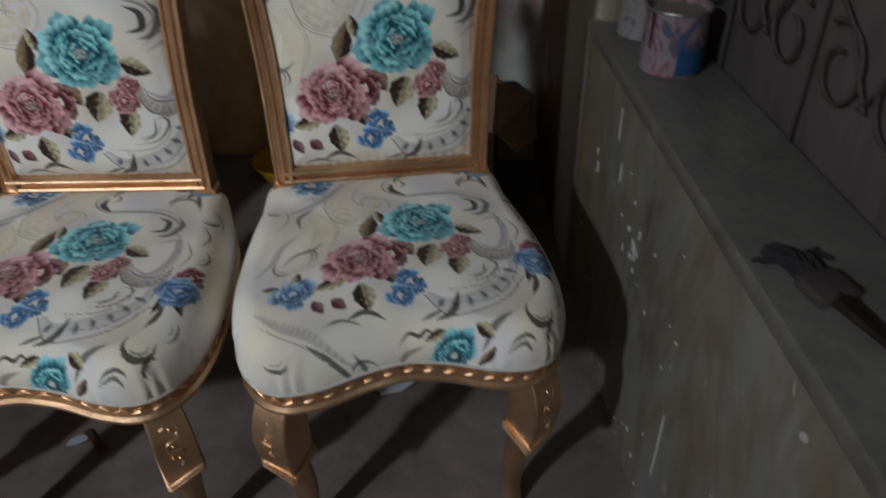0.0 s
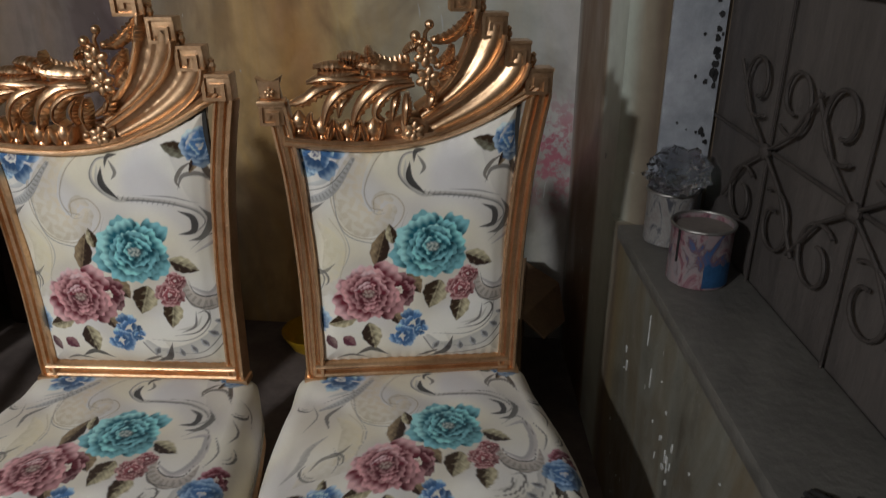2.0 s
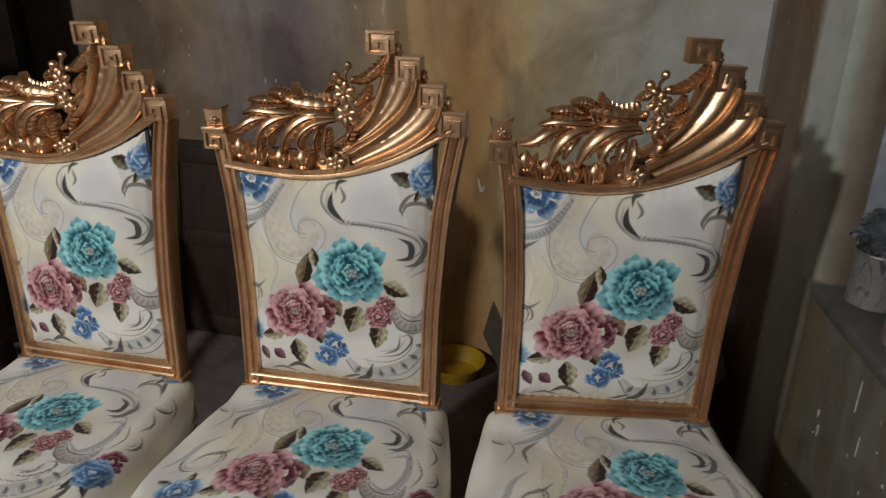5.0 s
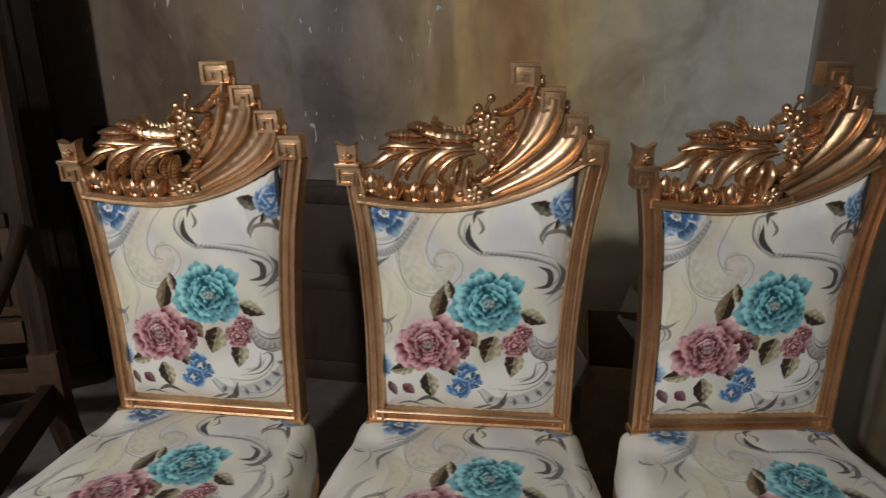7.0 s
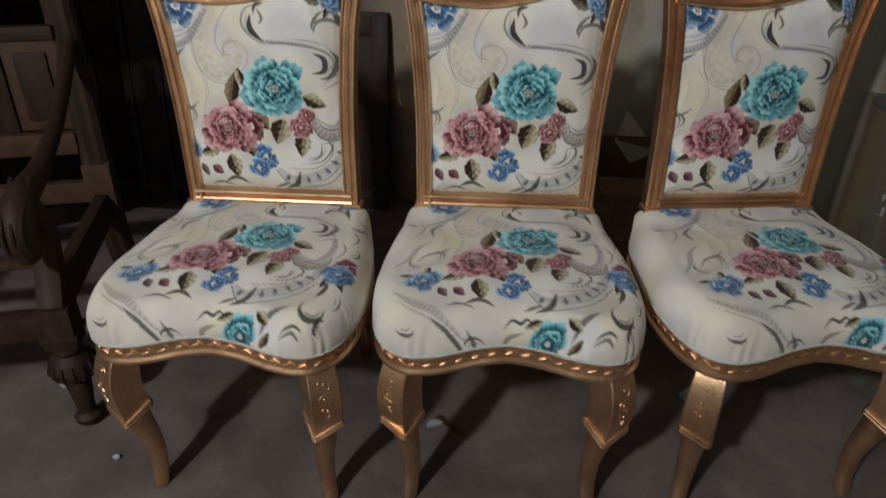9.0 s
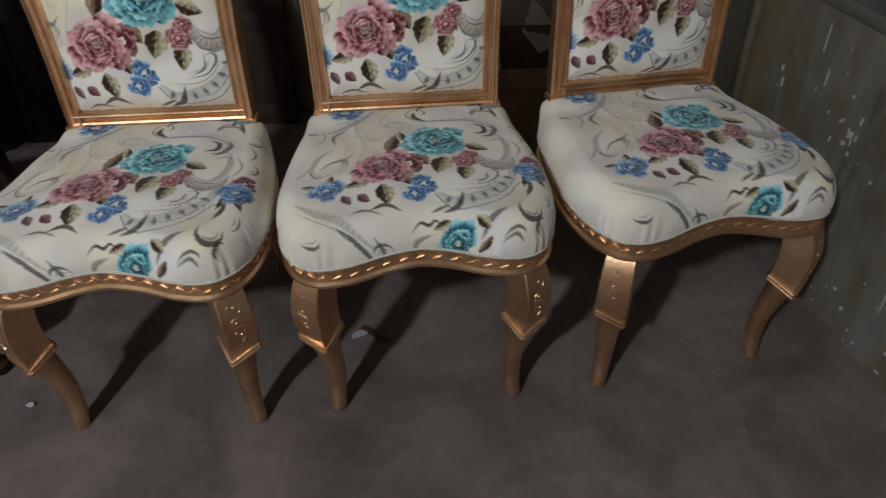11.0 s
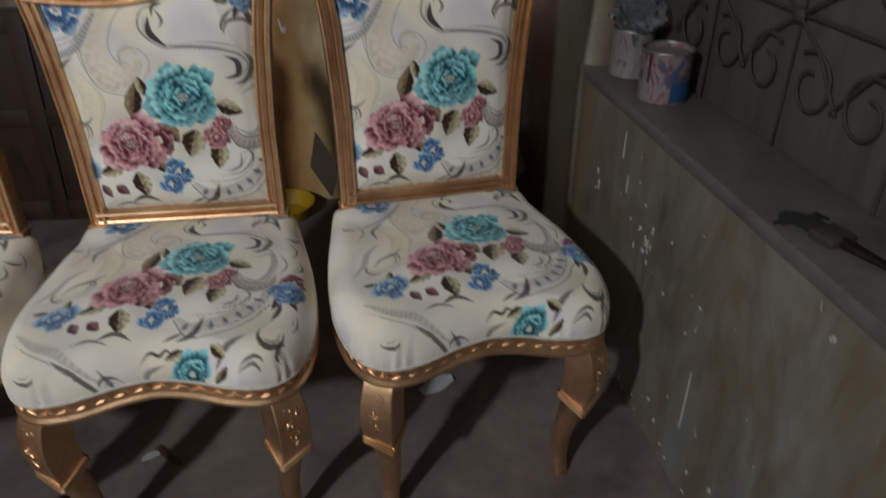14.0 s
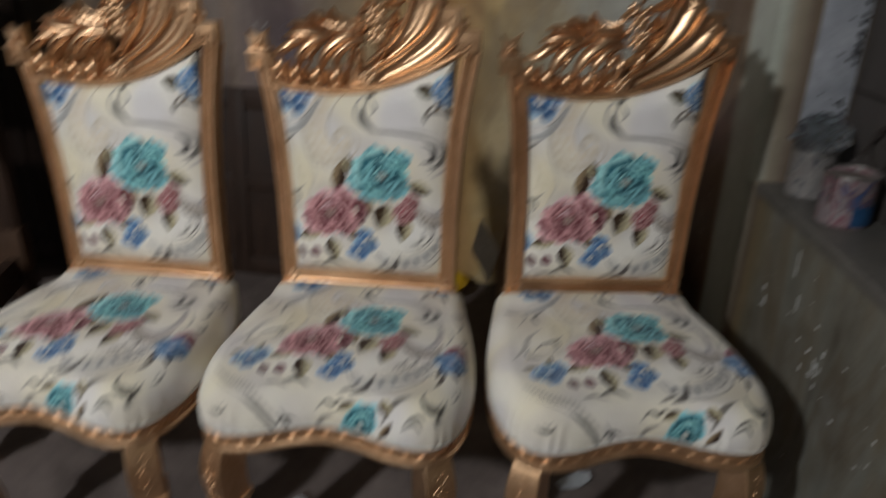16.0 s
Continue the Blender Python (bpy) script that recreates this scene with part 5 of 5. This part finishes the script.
for z in (0.05, 0.38, 0.69):
    for x0, x1 in ((-0.11, 0.135), (0.195, 0.44)):
        part("rail", tbox((x0, -0.009, z - 0.03), (x1, 0.002, z + 0.03), 0.003), RAWWOOD, low)

# ---- the unfinished carved armchair frame; origin at its near front foot ----
sofa = thing("armchair_frame", "unfinished carved wooden armchair frame without upholstery", "armchair", at=pose(-0.972, -0.30, 0, 0, 0, 18.6))
WIDE, DEEP = 0.66, 0.53
for x in (0.0, -WIDE):
    bm = lathe(bmesh.new(), [(0.020, 0.0), (0.030, 0.010), (0.032, 0.024), (0.020, 0.036), (0.022, 0.06), (0.029, 0.125), (0.024, 0.138), (0.044, 0.150), (0.052, 0.172), (0.046, 0.196), (0.028, 0.212), (0.034, 0.224), (0.030, 0.24)], 20, pose(x, 0, 0))
    leg = part("front_leg", bm, RAWWOOD, sofa)
    for k in range(14):
        a = 2 * math.pi * k / 14
        path = [Vector((x + r * math.cos(a), r * math.sin(a), z)) for r, z in ((0.043, 0.15), (0.053, 0.172), (0.046, 0.195))]
        part("flute", sweep(bmesh.new(), path, ring(0.0045, n=6), up=Vector((math.cos(a), math.sin(a), 0.01))), RAWWOOD, leg)
    bm = tbox((x - 0.036, -0.036, 0.235), (x + 0.036, 0.036, 0.345), 0.006)
    box(bm, (x - 0.040, -0.040, 0.26), (x + 0.040, 0.040, 0.275), bevel=0.003)
    part("corner_block", bm, RAWWOOD, sofa)
    # rear post, raked back and flared
    sx = 1 if x == 0 else -1
    path = curve_pts([(x, DEEP + 0.10, 0.0), (x, DEEP + 0.02, 0.22), (x, DEEP, 0.42), (x - 0.01 * sx, DEEP + 0.03, 0.72), (x - 0.03 * sx, DEEP + 0.09, 1.02), (x - 0.04 * sx, DEEP + 0.13, 1.25)], 30)
    part("rear_post", sweep(bmesh.new(), path, [(-0.034, -0.022), (0.034, -0.022), (0.034, 0.012), (0.020, 0.022), (0.004, 0.016), (-0.012, 0.022), (-0.034, 0.012)], up=Vector((0, -1, 0))), RAWWOOD, sofa)
    part("joint_block", tbox((x - 0.037, DEEP - 0.03, 0.335), (x + 0.037, DEEP + 0.03, 0.47), 0.004), PALEWOOD, sofa)
    # side rail, and the swept arm with its scrolled, fluted hand-rest
    part("side_rail", tbox((x - 0.016, 0.036, 0.30), (x + 0.016, DEEP - 0.03, 0.385), 0.004), RAWWOOD, sofa)
    arm = curve_pts([(x, DEEP + 0.01, 0.80), (x, DEEP - 0.06, 0.745), (x, DEEP - 0.24, 0.655), (x, 0.12, 0.61), (x, 0.0, 0.60), (x, -0.055, 0.555), (x, -0.04, 0.49)], 36)
    w = [0.75 + 0.55 * smooth01((i / 36 - 0.35) / 0.4) - 0.25 * smooth01((i / 36 - 0.85) / 0.15) for i in range(37)]
    rest = part("arm", sweep(bmesh.new(), arm, ring(0.030, 0.024, 12), up=Vector((1, 0, 0)), scale=[float(q) for q in w]), RAWWOOD, sofa)
    for e in (-0.018, 0.0, 0.018):
        part("groove_bead", sweep(bmesh.new(), [p + Vector((e, -0.0, 0)) + (Vector((0, -0.030, 0.006)) if p.y < 0.02 else Vector((0, -0.008, 0.030))) * q for p, q in list(zip(arm, w))[22:36]], ring(0.004, n=6), up=Vector((1, 0, 0))), RAWWOOD, rest)
    path = curve_pts([(x, -0.01, 0.34), (x, 0.03, 0.42), (x, 0.045, 0.50), (x, 0.0, 0.585)], 16)
    part("arm_support", sweep(bmesh.new(), path, [(-0.026, -0.02), (0.026, -0.02), (0.026, 0.02), (0.008, 0.027), (-0.008, 0.027), (-0.026, 0.02)], up=Vector((0, -1, 0))), RAWWOOD, sofa)
part("front_rail", tbox((-WIDE + 0.036, -0.022, 0.262), (-0.036, 0.022, 0.325), 0.005), RAWWOOD, sofa)
for z0, z1, mat in ((0.355, 0.415, PALEWOOD), (0.50, 0.56, PALEWOOD), (0.93, 1.02, RAWWOOD)):
    yy = DEEP + (0.0 if z0 < 0.6 else 0.075)
    part("back_rail", tbox((-WIDE + 0.034, yy - 0.016, z0), (-0.034, yy + 0.016, z1), 0.004), mat, sofa)
for x in (-0.20, -0.46):
    part("back_stile", tbox((x - 0.026, DEEP + 0.012, 0.56), (x + 0.026, DEEP + 0.044, 0.93), 0.004, Matrix.Identity(4)), RAWWOOD, sofa)
for x0, x1 in ((-0.626, -0.486), (-0.434, -0.226), (-0.174, -0.034)):
    panel = part("back_panel", tbox((x0, DEEP + 0.022, 0.56), (x1, DEEP + 0.036, 0.80), 0.004), PALEWOOD, sofa)
    part("raised_field", tbox((x0 + 0.03, DEEP + 0.014, 0.59), (x1 - 0.03, DEEP + 0.024, 0.77), 0.006), RAWWOOD, panel)
part("back_rail", tbox((-WIDE + 0.034, DEEP + 0.014, 0.80), (-0.034, DEEP + 0.046, 0.835), 0.004), RAWWOOD, sofa)
# the arched crest with a carved lattice
arch = [(-WIDE + 0.03 + (WIDE - 0.06) * k / 20, 1.14 + 0.12 * math.sin(math.pi * k / 20) ** 0.7) for k in range(21)]
bm = slab(bmesh.new(), [(-0.03, 1.02), (-WIDE + 0.03, 1.02)] + arch, DEEP + 0.085, DEEP + 0.11, 0.004)
crest = part("crest_board", bm, RAWWOOD, sofa)
for k in range(13):
    x = -WIDE + 0.05 + k * 0.044
    for lean in (-0.05, 0.05):
        a, b = Vector((x, DEEP + 0.083, 1.035)), Vector((min(max(x + lean, -WIDE + 0.04), -0.04), DEEP + 0.083, 1.15))
        part("lattice_rib", sweep(bmesh.new(), [a, (a + b) / 2, b], ring(0.006, 0.005, 6)), RAWWOOD, crest)
part("crest_mould", sweep(bmesh.new(), curve_pts([(x, DEEP + 0.088, z) for x, z in arch], 40), ring(0.012, 0.014, 8)), RAWWOOD, crest)
part("seat_slat", tbox((-WIDE + 0.036, 0.22, 0.315), (-0.02, 0.27, 0.335), 0.003), PALEWOOD, sofa)

# ---- the bare bulb that lights the room, behind the camera ----
GLASS = plain("lamp_glass", (0.8, 0.8, 0.78), (0.85, 0.85, 0.82), 5.0, 0.4)
lamp = thing("pendant_bulb", "bare white bulb hanging on a cord", "lamp", at=pose(LAMP.x, LAMP.y, LAMP.z))
part("cord", sweep(bmesh.new(), [Vector((0, 0, 0.13)), Vector((0, 0, ROOM_H - LAMP.z))], ring(0.003, n=6), up=Vector((0, 1, 0))), MOULD, lamp)
part("socket", lathe(bmesh.new(), [(0.014, 0.07), (0.018, 0.08), (0.018, 0.12), (0.006, 0.13)], 14), MOULD, lamp)
